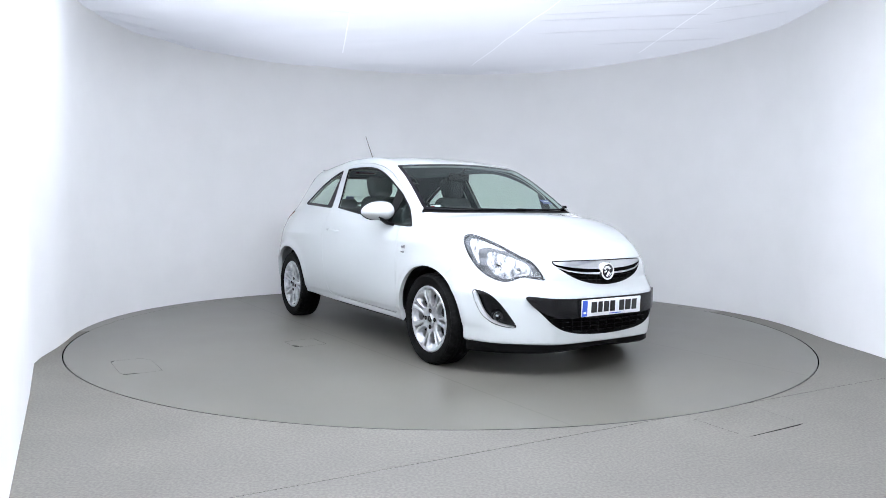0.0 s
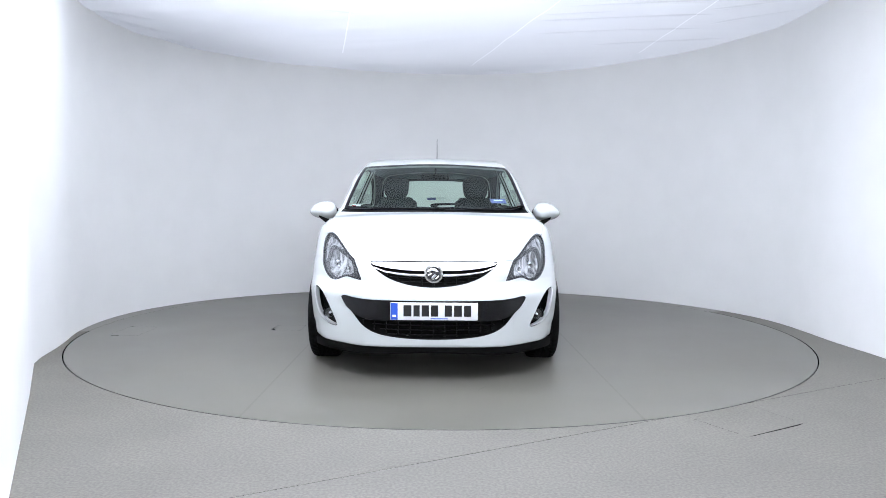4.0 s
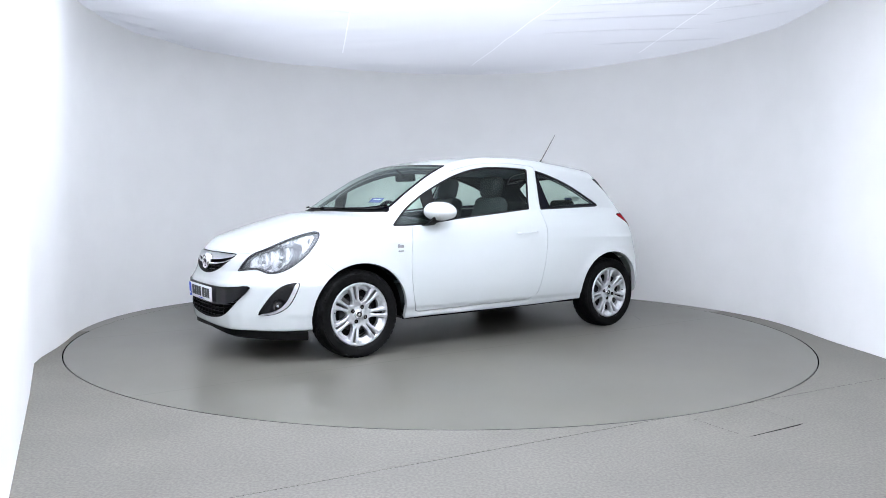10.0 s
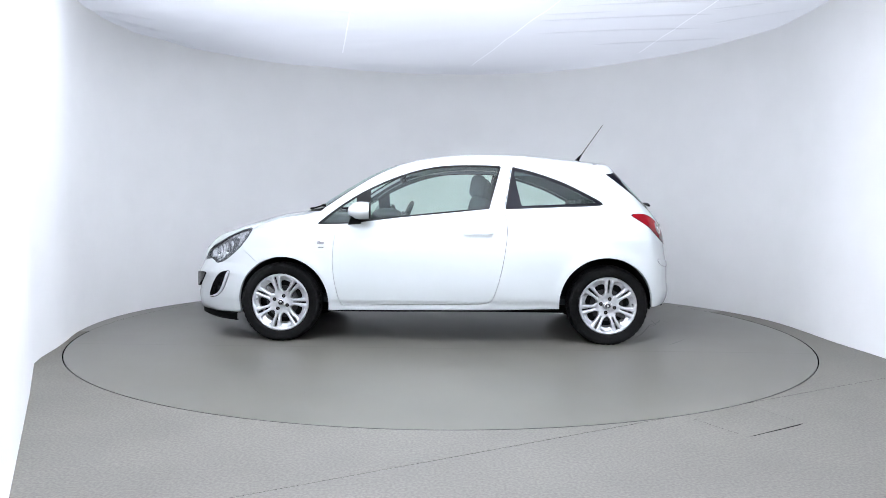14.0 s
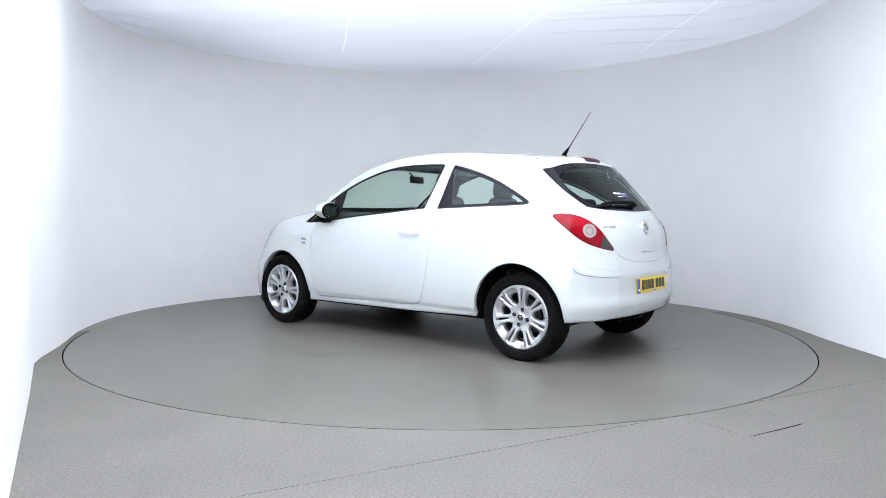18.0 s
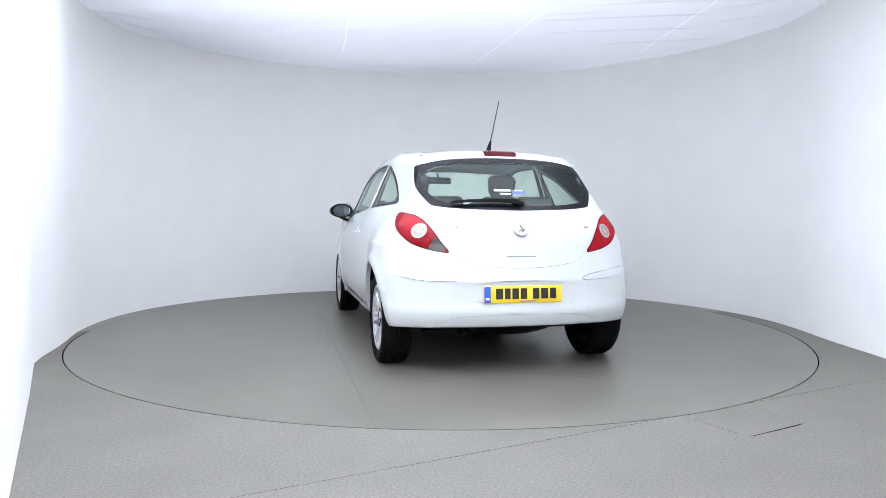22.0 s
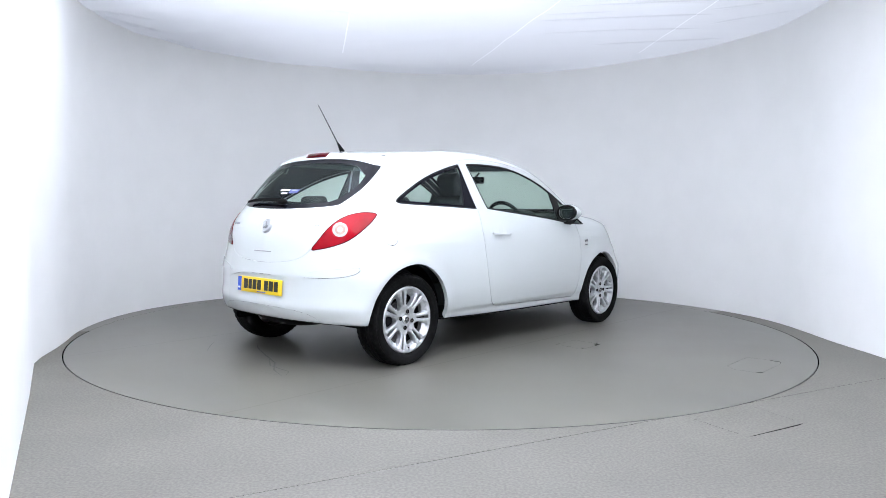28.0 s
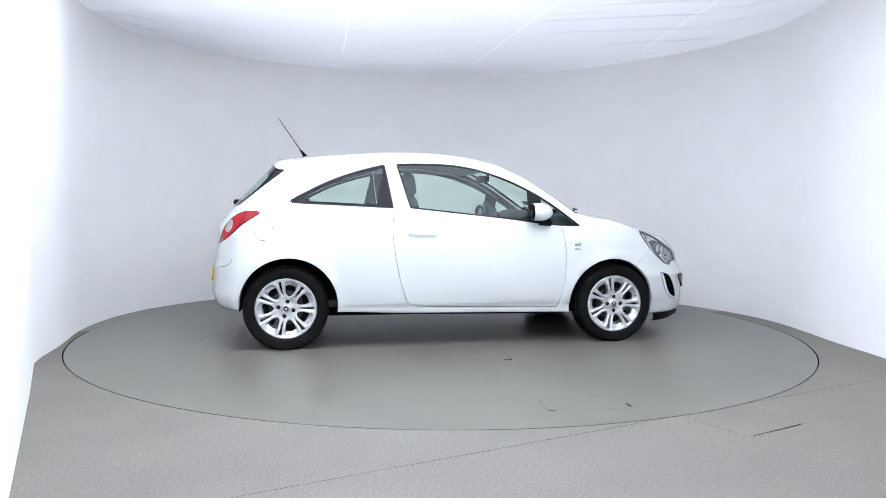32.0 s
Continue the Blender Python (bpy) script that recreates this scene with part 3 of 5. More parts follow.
def swept(points, wide, high, taper=1.0):
    """A bar of oblong section along a line of places."""
    bm = bmesh.new()
    pts = [Vector(p) for p in points]
    rings = []
    for i, p in enumerate(pts):
        d = (pts[min(i + 1, len(pts) - 1)] - pts[max(i - 1, 0)]).normalized()
        side = d.cross(Vector((0, 0, 1))).normalized()
        up = side.cross(d)
        k = 1 + (taper - 1) * i / (len(pts) - 1)
        rings.append([bm.verts.new(p + side * (a * wide * k / 2) + up * (b * high * k / 2)) for a, b in ((-1, -0.6), (1, -0.6), (1, 0.4), (0.5, 1), (-0.5, 1), (-1, 0.4))])
    for p, q in zip(rings, rings[1:]):
        for i in range(6):
            bm.faces.new((p[i], p[(i + 1) % 6], q[(i + 1) % 6], q[i]))
    bm.faces.new(rings[0])
    bm.faces.new(rings[-1][::-1])
    bmesh.ops.recalc_face_normals(bm, faces=bm.faces)
    return bm


def on_skin(x, y, z, way, reach=0.5):
    """The place where a line from (x, y, z) inwards along way meets the skin."""
    d = np.array(way, float)
    d /= np.linalg.norm(d)
    a, b = 0.0, reach
    p = np.array([x, y, z], float)
    for _ in range(40):
        m = (a + b) / 2
        if skin(*(p + m * d)[:, None])[0] < 0:
            b = m
        else:
            a = m
    return Vector(p + b * d)


def decal(name, w, wide, high, mat, parent, lift, label=""):
    """A thin flat piece lying along the skin at w."""
    n = Vector(normals(np.array([tuple(w)]))[0])
    right = Vector((0, 0, 1)).cross(n).normalized()
    m = Matrix((right, n, n.cross(right) * -1)).transposed().to_4x4()
    m.translation = w + n * lift
    return part(name, box(wide, 0.0016, high), mat, parent, label, False, m)


body = panel("body", body_T, PAINT, car, 0.030)
panel("underbody", underbody_T, BLACK, car, 0.0, label="black plastic underside")
panel("bonnet", bonnet_T, PAINT, car, 0.014)
front_bumper = panel("front_bumper", front_bumper_T, PAINT, car, 0.03)
rear_bumper = panel("rear_bumper", rear_bumper_T, PAINT, car, 0.032)
panel("valance", valance_T, PAINT, rear_bumper, 0.0, sink=lambda P: 0.010 * np.clip(-valance_f(P) / 0.030, 0, 1) * np.clip((P[:, 2] - 0.27) / 0.06, 0, 1))
tailgate = panel("tailgate", tailgate_T, PAINT, car, 0.014)
spoiler = panel("roof_spoiler", spoiler_T, PAINT, car, 0.012)
panel("brake_light", brake_T, BRAKE_LENS, spoiler, 0.01, 0.004, label="red high-level brake light")
panel("fuel_flap", fuel_T, PAINT, car, 0.012)
for s in (1, -1):
    part("roof_plug", box(0.035, 0.014, 0.006, 0.002, 2), SHADE_PLASTIC, car, m=Matrix.Translation(on_skin(-1.19, s * 0.509, 1.6, (0, 0, -1)) + Vector((0, 0, 0.002))))
    # pinched flange under the sill
    part("sill_flange", swept([(0.86, s * 0.742, 0.214), (0.4, s * 0.757, 0.219), (-0.2, s * 0.757, 0.226), (-0.86, s * 0.742, 0.240)], 0.022, 0.026), BLACK, car, label="black flange under the sill")
for T in both(moulding_T):
    panel("moulding", T, PAINT, rear_bumper, 0.018, 0.006)
panel("plate_recess", recess_T, PAINT, rear_bumper, 0.0, sink=lambda P: 0.011 * np.clip((0.42 - np.abs(P[:, 1])) / 0.10, 0, 1) * np.clip((P[:, 2] - 0.42) / 0.14, 0, 1))

doors = []
for T in both(door_T):
    doors.append(panel("door", T, PAINT, car, 0.018))
for door, T in zip(doors, both(handle_T)):
    panel("handle_recess", T, PAINT, door, 0.0, sink=lambda P: 0.019 * np.clip(-handle_f(P) / 0.030, 0, 1) ** 0.8)
for door, s in zip(doors, (1, -1)):
    y0 = abs(on_skin(-0.265, s * 1.0, 0.822, (0, -s, 0)).y)
    part("handle", swept([(-0.155, s * (y0 - 0.004), 0.820), (-0.175, s * (y0 + 0.016), 0.821), (-0.22, s * (y0 + 0.022), 0.823), (-0.31, s * (y0 + 0.022), 0.826),
                          (-0.355, s * (y0 + 0.015), 0.827), (-0.375, s * (y0 - 0.004), 0.828)], 0.014, 0.019), PAINT, door)
    if s < 0:
        part("lock", spun([(0.0, -0.003), (0.007, -0.003), (0.008, 0.0)], 16), CHROME, door, m=pose(-0.375, s * (y0 + 0.004), 0.832))

# glass: windscreen with its dark border, side windows with rubber seals, rear window
ws_f = shape("xy", WINDSCREEN, HIGH)
clear, border = cut(windscreen_T, lambda P: ws_f(P) + 0.026)
windscreen = panel("windscreen", clear, GLASS, car, 0.0, -0.003, label="clear windscreen glass")
panel("windscreen_border", border, FRIT, windscreen, 0.006, -0.003)
cowl = panel("cowl", cowl_T, BLACK, car, 0.01, -0.008, label="black plastic cowl below the windscreen")
side_f = shape("xz", SIDE_GLASS, SIDES)
clear, border = cut(side_T, lambda P: side_f(P) + 0.013)
bar_f = shape("xz", [(0.690, 1.16), (0.665, 0.86), (0.566, 0.86), (0.576, 1.20)], SIDES, 0)
bar, clear = cut(clear, bar_f)
for door, T, B, C in zip(doors, both(clear), both(border), both(bar)):
    front = SKIN_V[T].mean(1)[:, 0] > 0.61
    panel("window", T[~front], GLASS, door, 0.0, -0.004, label="green-tinted door window glass")
    panel("corner_window", T[front], GLASS, door, 0.0, -0.004)
    panel("window_seal", B, RUBBER, door, 0.008, -0.001)
    panel("window_post", C, RUBBER, door, 0.008, -0.001)
quarter_f = shape("xz", QUARTER, SIDES)
seal, rest = cut(quarter_T, lambda P: -quarter_f(P) - 0.009)
clear, frit = cut(rest, lambda P: np.maximum(quarter_f(P) + 0.024, P[:, 0] + 0.560 + 0.22 * (1.2 - P[:, 2])))
for T, B, C in zip(both(clear), both(frit), both(seal)):
    quarter = panel("quarter_window", T, GLASS, car, 0.0, -0.002, label="fixed rear side window glass")
    panel("quarter_border", B, FRIT, quarter, 0.0, -0.002)
    panel("quarter_seal", C, RUBBER, quarter, 0.008, 0.0)
clear, border = cut(rear_glass_T, lambda P: np.maximum(rear_outline(P) + 0.030 + 0.030 * np.clip((np.abs(P[:, 1]) - 0.45) / 0.1, 0, 1), wrap_line(P) + 0.018))
rear_window = panel("rear_window", clear, GLASS, car, 0.0, 0.0, label="tinted rear window glass")
panel("rear_window_border", border, FRIT, rear_window, 0.008, 0.0)

# lining seen through the glass
lining_T = np.concatenate([body_T, door_T, tailgate_T, spoiler_T, border, frit, handle_T])
lining_T = cut(lining_T, lambda P: np.maximum(np.maximum(P[:, 0] - 1.10, -1.66 - P[:, 0]), 0.30 - P[:, 2]))[0]
high_T, low_T = cut(lining_T, lambda P: 1.34 - P[:, 2])
panel("lining", low_T, LINING, car, 0.0, -0.022, True, "dark grey interior lining")
panel("headlining", high_T, HEADLINING, car, 0.0, -0.022, True, "grey cloth headlining")

# headlights
INNER = [(-1.020, 0.608), (-0.982, 0.680), (-0.878, 0.716), (-0.778, 0.745), (-0.726, 0.750), (-0.712, 0.718), (-0.726, 0.665), (-0.756, 0.623), (-0.816, 0.588), (-0.864, 0.583), (-0.910, 0.602), (-0.968, 0.608)]
UPPER_LAMP = [(-0.880, 0.739), (-0.733, 0.805), (-0.629, 0.830), (-0.596, 0.825), (-0.605, 0.780), (-0.640, 0.708), (-0.688, 0.654), (-0.668, 0.699), (-0.660, 0.746), (-0.680, 0.770), (-0.724, 0.778), (-0.813, 0.755)]
head_f = shape("front_corner", HEADLIGHT, NOSEPART)
inner_f, upper_f = shape("front_corner", INNER, NOSEPART), shape("front_corner", UPPER_LAMP, NOSEPART)
for T, s in zip(both(head_T), (1, -1)):
    inner, rest = cut(T, inner_f)
    upper, rest = cut(rest, upper_f)
    rim, rest = cut(rest, lambda P: -head_f(P) - 0.012)
    headlight = panel("headlight", rest, LAMP_TRIM, car, 0.015, -0.010, label="clear headlight with dark rim and reflectors with painted glints")
    panel("headlight_rim", rim, BEZEL, headlight, 0.015, -0.001)
    panel("reflector", inner, REFLECTOR, headlight, 0.0, -0.012, sink=lambda P: 0.030 * np.clip(-inner_f(P) / 0.040, 0, 1) ** 0.7)
    panel("indicator", upper, REFLECTOR, headlight, 0.0, -0.012, sink=lambda P: 0.010 * np.clip(-upper_f(P) / 0.016, 0, 1))
    panel("lens", T, LENS, headlight, 0.0, 0.0)
    turn = Vector((1, s * 0.45, 0)).to_track_quat("Y", "Z").to_matrix().to_4x4()
    back = Vector((1, s * 0.8, 0)).normalized()
    for u, z, r in ((-0.925, 0.640, 0.013), (-0.806, 0.668, 0.018)):
        w = on_skin(2.3, s * (2.3 + u * math.sqrt(2)), z, (-1, -s, 0), 2.0)
        part("bulb_shield", spun([(0.0, 0.004), (r * 0.5, 0.003), (r * 0.85, -0.002), (r, -0.012), (r * 0.9, -0.016)], 24), SATIN, headlight, m=Matrix.Translation(w - back * 0.026) @ turn)
        part("bulb", ball(0.007, 0.012, 0.007), BULB, headlight, m=Matrix.Translation(w - back * 0.034 - Vector((0, 0, r + 0.006))) @ turn)

# fog lamp housings
fog_f = shape("front_corner", FOG, NOSEPART)
STRIP = [(-0.630, 0.53), (-0.664, 0.516), (-0.690, 0.450), (-0.728, 0.378), (-0.788, 0.328), (-0.86, 0.308), (-0.92, 0.298), (-0.92, 0.27), (-0.79, 0.27), (-0.68, 0.33), (-0.62, 0.43)]
for T, s in zip(both(fog_T), (1, -1)):
    strip, pocket = cut(T, shape("front_corner", STRIP, NOSEPART))
    edge, strip = cut(strip, lambda P: -fog_f(P) - 0.006)
    fog = panel("fog_lamp", pocket, DARK_PLASTIC, car, 0.0, label="black fog lamp pocket with chrome strip", sink=lambda P: 0.05 * np.clip(-fog_f(P) / 0.05, 0, 1) ** 0.6)
    panel("fog_edge", edge, BLACK, fog, 0.02, -0.004)
    panel("chrome_strip", strip, FOG_TRIM, fog, 0.02, 0.003)
    w = on_skin(2.3, s * (2.3 - 0.812 * math.sqrt(2)), 0.356, (-1, -s, 0), 2.0)
    turn = Vector((1, s * 0.3, 0)).to_track_quat("Y", "Z").to_matrix().to_4x4()
    m = Matrix.Translation(w - Vector((1, s * 0.6, 0)).normalized() * 0.028) @ turn
    part("fog_rim", spun([(0.030, -0.03), (0.032, 0.004), (0.038, 0.006), (0.042, -0.002), (0.042, -0.03)], 28), DARK_PLASTIC, fog, m=m)
    part("fog_bowl", spun([(0.004, -0.022), (0.016, -0.018), (0.026, -0.008), (0.031, 0.001)], 24), DARK_METAL, fog, m=m)
    part("fog_bulb", spun([(0.0, -0.004), (0.006, -0.006), (0.008, -0.018)], 16), BULB, fog, m=m)
    part("fog_lens", spun([(0.0, 0.006), (0.016, 0.005), (0.031, 0.001)], 24), LENS, fog, m=m)

# upper grille: dark mesh, two chrome bars that spread from the badge
grille_f = shape("yz", GRILLE, NOSEPART)
grille = panel("grille", grille_T, BLACK, car, 0.02, 0.0, label="black grille with chrome bars and round badge", sink=lambda P: 0.035 * np.clip(-grille_f(P) / 0.02, 0, 1))
bar_T = cut(grille_T, shape("yz", [(0.0, 0.690), (0.38, 0.690), (0.38, 0.682), (0.35, 0.668), (0.21, 0.647), (0.0, 0.640), (-0.21, 0.647), (-0.35, 0.668), (-0.38, 0.682), (-0.38, 0.690)], NOSEPART))[0]
panel("chrome_bar", bar_T, CHROME_BAR, grille, 0.018, 0.003)
for s in (1, -1):
    line = []
    for y in np.linspace(0.035, 0.358, 15):
        w = on_skin(2.3, s * y, float(np.interp(y, [0.03, 0.12, 0.2, 0.29, 0.358], [0.613, 0.616, 0.621, 0.635, 0.659])), (-1, 0, 0), 0.9)
        line.append(w - Vector((0.006, 0, 0)))
    part("chrome_bar", swept(line, 0.024, 0.017, 0.45), CHROME_BAR, grille)
for i in range(9):
    y = -0.28 + 0.07 * i
    z = 0.562 + 0.34 * y * y
    w = on_skin(2.3, y, z, (-1, 0, 0), 0.6)
    part("grille_rib", box(0.02, 0.010, 0.06, 0.002), GRILLE_PLASTIC, grille, m=Matrix.Translation((w.x - 0.026, y, z + 0.01)))
for z, wide in ((0.572, 0.20), (0.594, 0.27)):
    part("grille_rib", swept([tuple(on_skin(2.3, y, z + 0.12 * y * y, (-1, 0, 0), 0.6) - Vector((0.024, 0, 0))) for y in np.linspace(-wide, wide, 15)], 0.016, 0.007), GRILLE_PLASTIC, grille)
w = on_skin(2.3, 0, 0.625, (-1, 0, 0), 0.6)
part("badge", spun([(0.0, 0.012), (0.042, 0.010), (0.045, 0.015), (0.054, 0.014), (0.059, 0.004), (0.059, -0.02)], 40), CHROME, grille, m=Matrix.Translation((w.x + 0.004, 0, 0.627)) @ pose(0, 0, 0, 0, 0, -90), label="round chrome badge")
part("badge_field", spun([(0.0, 0.0135), (0.041, 0.0115)], 32), BEZEL, grille, m=Matrix.Translation((w.x + 0.004, 0, 0.627)) @ pose(0, 0, 0, 0, 0, -90))
for line, thick in ((((-0.030, 0.010), (-0.016, 0.024), (0.004, 0.024), (0.017, 0.012), (0.014, -0.006), (0.002, -0.016), (-0.006, -0.033)), 0.020), (((-0.033, -0.006), (-0.020, -0.004), (-0.012, 0.004)), 0.012), (((0.012, -0.030), (0.022, -0.022), (0.031, -0.010)), 0.010)):
    part("badge_mark", swept([(w.x + 0.0165, y, 0.627 + z) for y, z in line], 0.006, thick), CHROME, grille)

# lower intake: plain dark bar above, mesh below
intake_f = shape("yz", INTAKE, NOSEPART)
bar_low = shape("yz", [(-0.62, 0.52), (0.62, 0.52), (0.475, 0.385), (0.40, 0.358), (0.2, 0.347), (-0.2, 0.347), (-0.40, 0.358), (-0.475, 0.385)], NOSEPART, 1)
upper, lower = cut(intake_T, bar_low)
intake = panel("lower_grille", lower, BLACK, car, 0.0, label="black lower grille", sink=lambda P: 0.045 * np.clip(-intake_f(P) / 0.02, 0, 1))
panel("bumper_bar", upper, DARK_PLASTIC, front_bumper, 0.03, 0.012, label="dark grey plastic bumper bar")
for k, z in enumerate((0.262, 0.290, 0.318, 0.342)):
    wide = 0.27 + 0.045 * k
    part("grille_rib", swept([tuple(on_skin(2.3, y, z + 0.06 * y * y, (-1, 0, 0), 0.6) - Vector((0.022, 0, 0))) for y in np.linspace(-wide, wide, 19)], 0.03, 0.006), GRILLE_PLASTIC, intake)
for i in range(13):
    y = -0.42 + 0.07 * i
    z0, z1 = 0.25 + 0.32 * y * y, 0.350
    x = on_skin(2.3, y, 0.31, (-1, 0, 0), 0.6).x
    part("grille_rib", box(0.03, 0.007, z1 - z0, 0.0015, 1), GRILLE_PLASTIC, intake, m=Matrix.Translation((x - 0.022, y, (z0 + z1) / 2)))
    part("grille_stud", ball(0.004, 0.004, 0.003, u=10, v=6), BEZEL, intake, m=Matrix.Translation((x - 0.006, y, 0.291 + 0.06 * y * y)))
for y in (-0.15, -0.086, -0.005, 0.065):
    w = on_skin(2.3, y, 0.262, (-1, 0, 0), 0.6)
    part("radiator_tab", box(0.004, 0.026, 0.007, 0.001, 1), SATIN, intake, m=Matrix.Translation((w.x - 0.020, y, 0.260)))
lip = [(2.072 + float(NOSE(np.array([0.19]))[0]) - float(NOSE_PLAN(np.array([abs(y)]))[0]) - 0.012 - 0.045 * (abs(y) / 0.762) ** 12, y) for y in np.linspace(-0.762, 0.762, 45)]
bm = bmesh.new()
rows = [[bm.verts.new((x - dx * (1 - min(1, abs(y) / 0.762) ** 6), y * (1 - dy), z - 0.022 * min(1, abs(y) / 0.6))) for x, y in lip] for dx, dy, z in ((0.10, 0.05, 0.215), (0.0, 0.0, 0.205), (0.004, 0.0, 0.165), (0.03, 0.01, 0.150), (0.12, 0.06, 0.152))]
for p, q in zip(rows, rows[1:]):
    for i in range(len(lip) - 1):
        bm.faces.new((p[i], p[i + 1], q[i + 1], q[i]))
bmesh.ops.recalc_face_normals(bm, faces=bm.faces)
part("front_lip", bm, BLACK, front_bumper, "black plastic lip under the bumper")

# number plates, their characters as plain bars
def plate(name, m, field, label, band):
    p = part(name, box(0.510, 0.008, 0.104, 0.003, 2), field, car, label, m=m)
    bm = box(0.040, 0.002, 0.098, 0.0, m=pose(-0.232, -0.0052, 0))
    part("blue_band", bm, BLUE, p, m=m)
    part("band_mark", box(0.022, 0.002, 0.012, m=pose(-0.232, -0.0068, -0.026)), PLATE_WHITE, p, m=m)
    x = -0.178
    for i, wide in enumerate((0.046, 0.036, 0.042, 0.042, 0.0, 0.042, 0.046, 0.042)):
        if wide:
            part("character_bar", box(wide, 0.002, 0.066, m=pose(x + wide / 2, -0.0052, 0.004)), CHARACTER, p, m=m)
        x += (wide + 0.012) if wide else 0.026
    part("maker_bar", box(0.10, 0.002, 0.005, m=pose(0.03, -0.0052, -0.042)), BLUE, p, m=m)
    return p


x_front = on_skin(2.3, 0.2, 0.41, (-1, 0, 0), 0.6).x
plate("number_plate", Matrix.Translation((x_front + 0.028, 0.004, 0.411)) @ pose(0, 0, 0, 3, 0, 90), PLATE_WHITE, "white number plate with blue band and dark bars", -1)
plate("number_plate", Matrix.Translation((-1.841, 0.002, 0.487)) @ pose(0, 0, 0, -4, 0, -90), PLATE_YELLOW, "yellow number plate with blue band and dark bars", 1)

# tail lamps
tail_f = shape("rear_corner", TAIL_LAMP, TAILPART)
ROUND = [(-0.735 + 0.049 * math.cos(a), 0.872 + 0.045 * math.sin(a)) for a in np.linspace(0, 2 * math.pi, 24, endpoint=False)]
ROUND_IN = [(-0.735 + 0.034 * math.cos(a), 0.872 + 0.031 * math.sin(a)) for a in np.linspace(0, 2 * math.pi, 24, endpoint=False)]
REVERSE = [(-0.905, 0.735), (-0.80, 0.745), (-0.818, 0.790), (-0.828, 0.830), (-0.864, 0.826), (-0.895, 0.785)]
for T, s in zip(both(tail_T), (1, -1)):
    dark_edge, T = cut(T, lambda P: -tail_f(P) - 0.006)
    ring, T = cut(T, shape("rear_corner", ROUND, TAILPART))
    core, ring = cut(ring, shape("rear_corner", ROUND_IN, TAILPART))
    if s > 0:
        grey, T = cut(T, shape("rear_corner", REVERSE, TAILPART))
    lamp = panel("tail_lamp", T, RED_LENS, car, 0.015, 0.003, label="red tail lamp with round clear lens")
    panel("lamp_edge", dark_edge, BRAKE_LENS, lamp, 0.015, 0.001)
    panel("lamp_ring", ring, CLEAR_LENS, lamp, 0.006, 0.005)
    middle, core = cut(core, shape("rear_corner", [(-0.735 + 0.019 * math.cos(a), 0.872 + 0.0175 * math.sin(a)) for a in np.linspace(0, 2 * math.pi, 16, endpoint=False)], TAILPART))
    panel("indicator_lens", core, AMBER_LENS, lamp, 0.006, 0.002)
    panel("lens_centre", middle, CLEAR_LENS, lamp, 0.004, 0.004)
    if s > 0:
        panel("reversing_lens", grey, GREY_LENS, lamp, 0.004, 0.0025)

# tailgate fittings
w = on_skin(-2.3, 0, 0.888, (1, 0, 0), 1.0)
n = Vector(normals(np.array([tuple(w)]))[0])
right = Vector((0, 0, 1)).cross(n).normalized()
m = Matrix((right, n, right.cross(n))).transposed().to_4x4()
m.translation = w + n * 0.004
part("badge", spun([(0.0, 0.006), (0.040, 0.006), (0.043, 0.010), (0.049, 0.009), (0.053, 0.0), (0.053, -0.01)], 40), ALLOY, tailgate, "round chrome badge", m=m)
for a, b in (((-0.018, 0.018), (0.010, 0.006)), ((0.010, 0.006), (-0.006, -0.022)), ((0.004, 0.024), (0.020, 0.004))):
    part("badge_mark", rod(0.005, 0.006, (a[0], 0.009, a[1]), (b[0], 0.009, b[1]), 10), SHADE_PLASTIC, tailgate, m=m)
for i in range(5):
    y = 0.50 - 0.024 * i
    w = on_skin(-2.3, y, 0.897, (1, 0, 0), 1.0)
    part("letter_bar", box(0.004, 0.017, 0.014, 0.001, 1), SATIN, tailgate, m=Matrix.Translation((w.x - 0.001, y, 0.897)) @ pose(0, 0, 0, 0, 14))
for i in range(2):
    y = -0.455 - 0.018 * i
    w = on_skin(-2.3, y, 0.897, (1, 0, 0), 1.0)
    part("letter_bar", box(0.004, 0.012, 0.012, 0.001, 1), SATIN, tailgate, m=Matrix.Translation((w.x - 0.001, y, 0.897)) @ pose(0, 0, 0, 0, 14))
w = on_skin(-2.3, 0, 0.725, (1, 0, 0), 1.0)
# thin grey bar draws the shaded lower edge of the tailgate handle
part("handle_shade_line", box(0.012, 0.19, 0.007, 0.002, 2), SHADE_PLASTIC, tailgate, m=Matrix.Translation((w.x + 0.001, 0.006, 0.718)) @ pose(0, 0, 0, 0, 8))
wiper = part("rear_wiper", swept([on_skin(-2.3, y, z, (1, 0, 0), 1.2) + Vector((-0.022, 0, 0.01)) for y, z in ((-0.015, 1.046), (0.08, 1.050), (0.20, 1.052), (0.31, 1.048), (0.42, 1.038))], 0.030, 0.034, 0.6), BLACK, car, "black rear wiper")
part("wiper_boss", ball(0.03, 0.045, 0.022), BLACK, wiper, m=Matrix.Translation(on_skin(-2.3, -0.02, 1.048, (1, 0, 0), 1.2) + Vector((-0.012, 0, 0))))
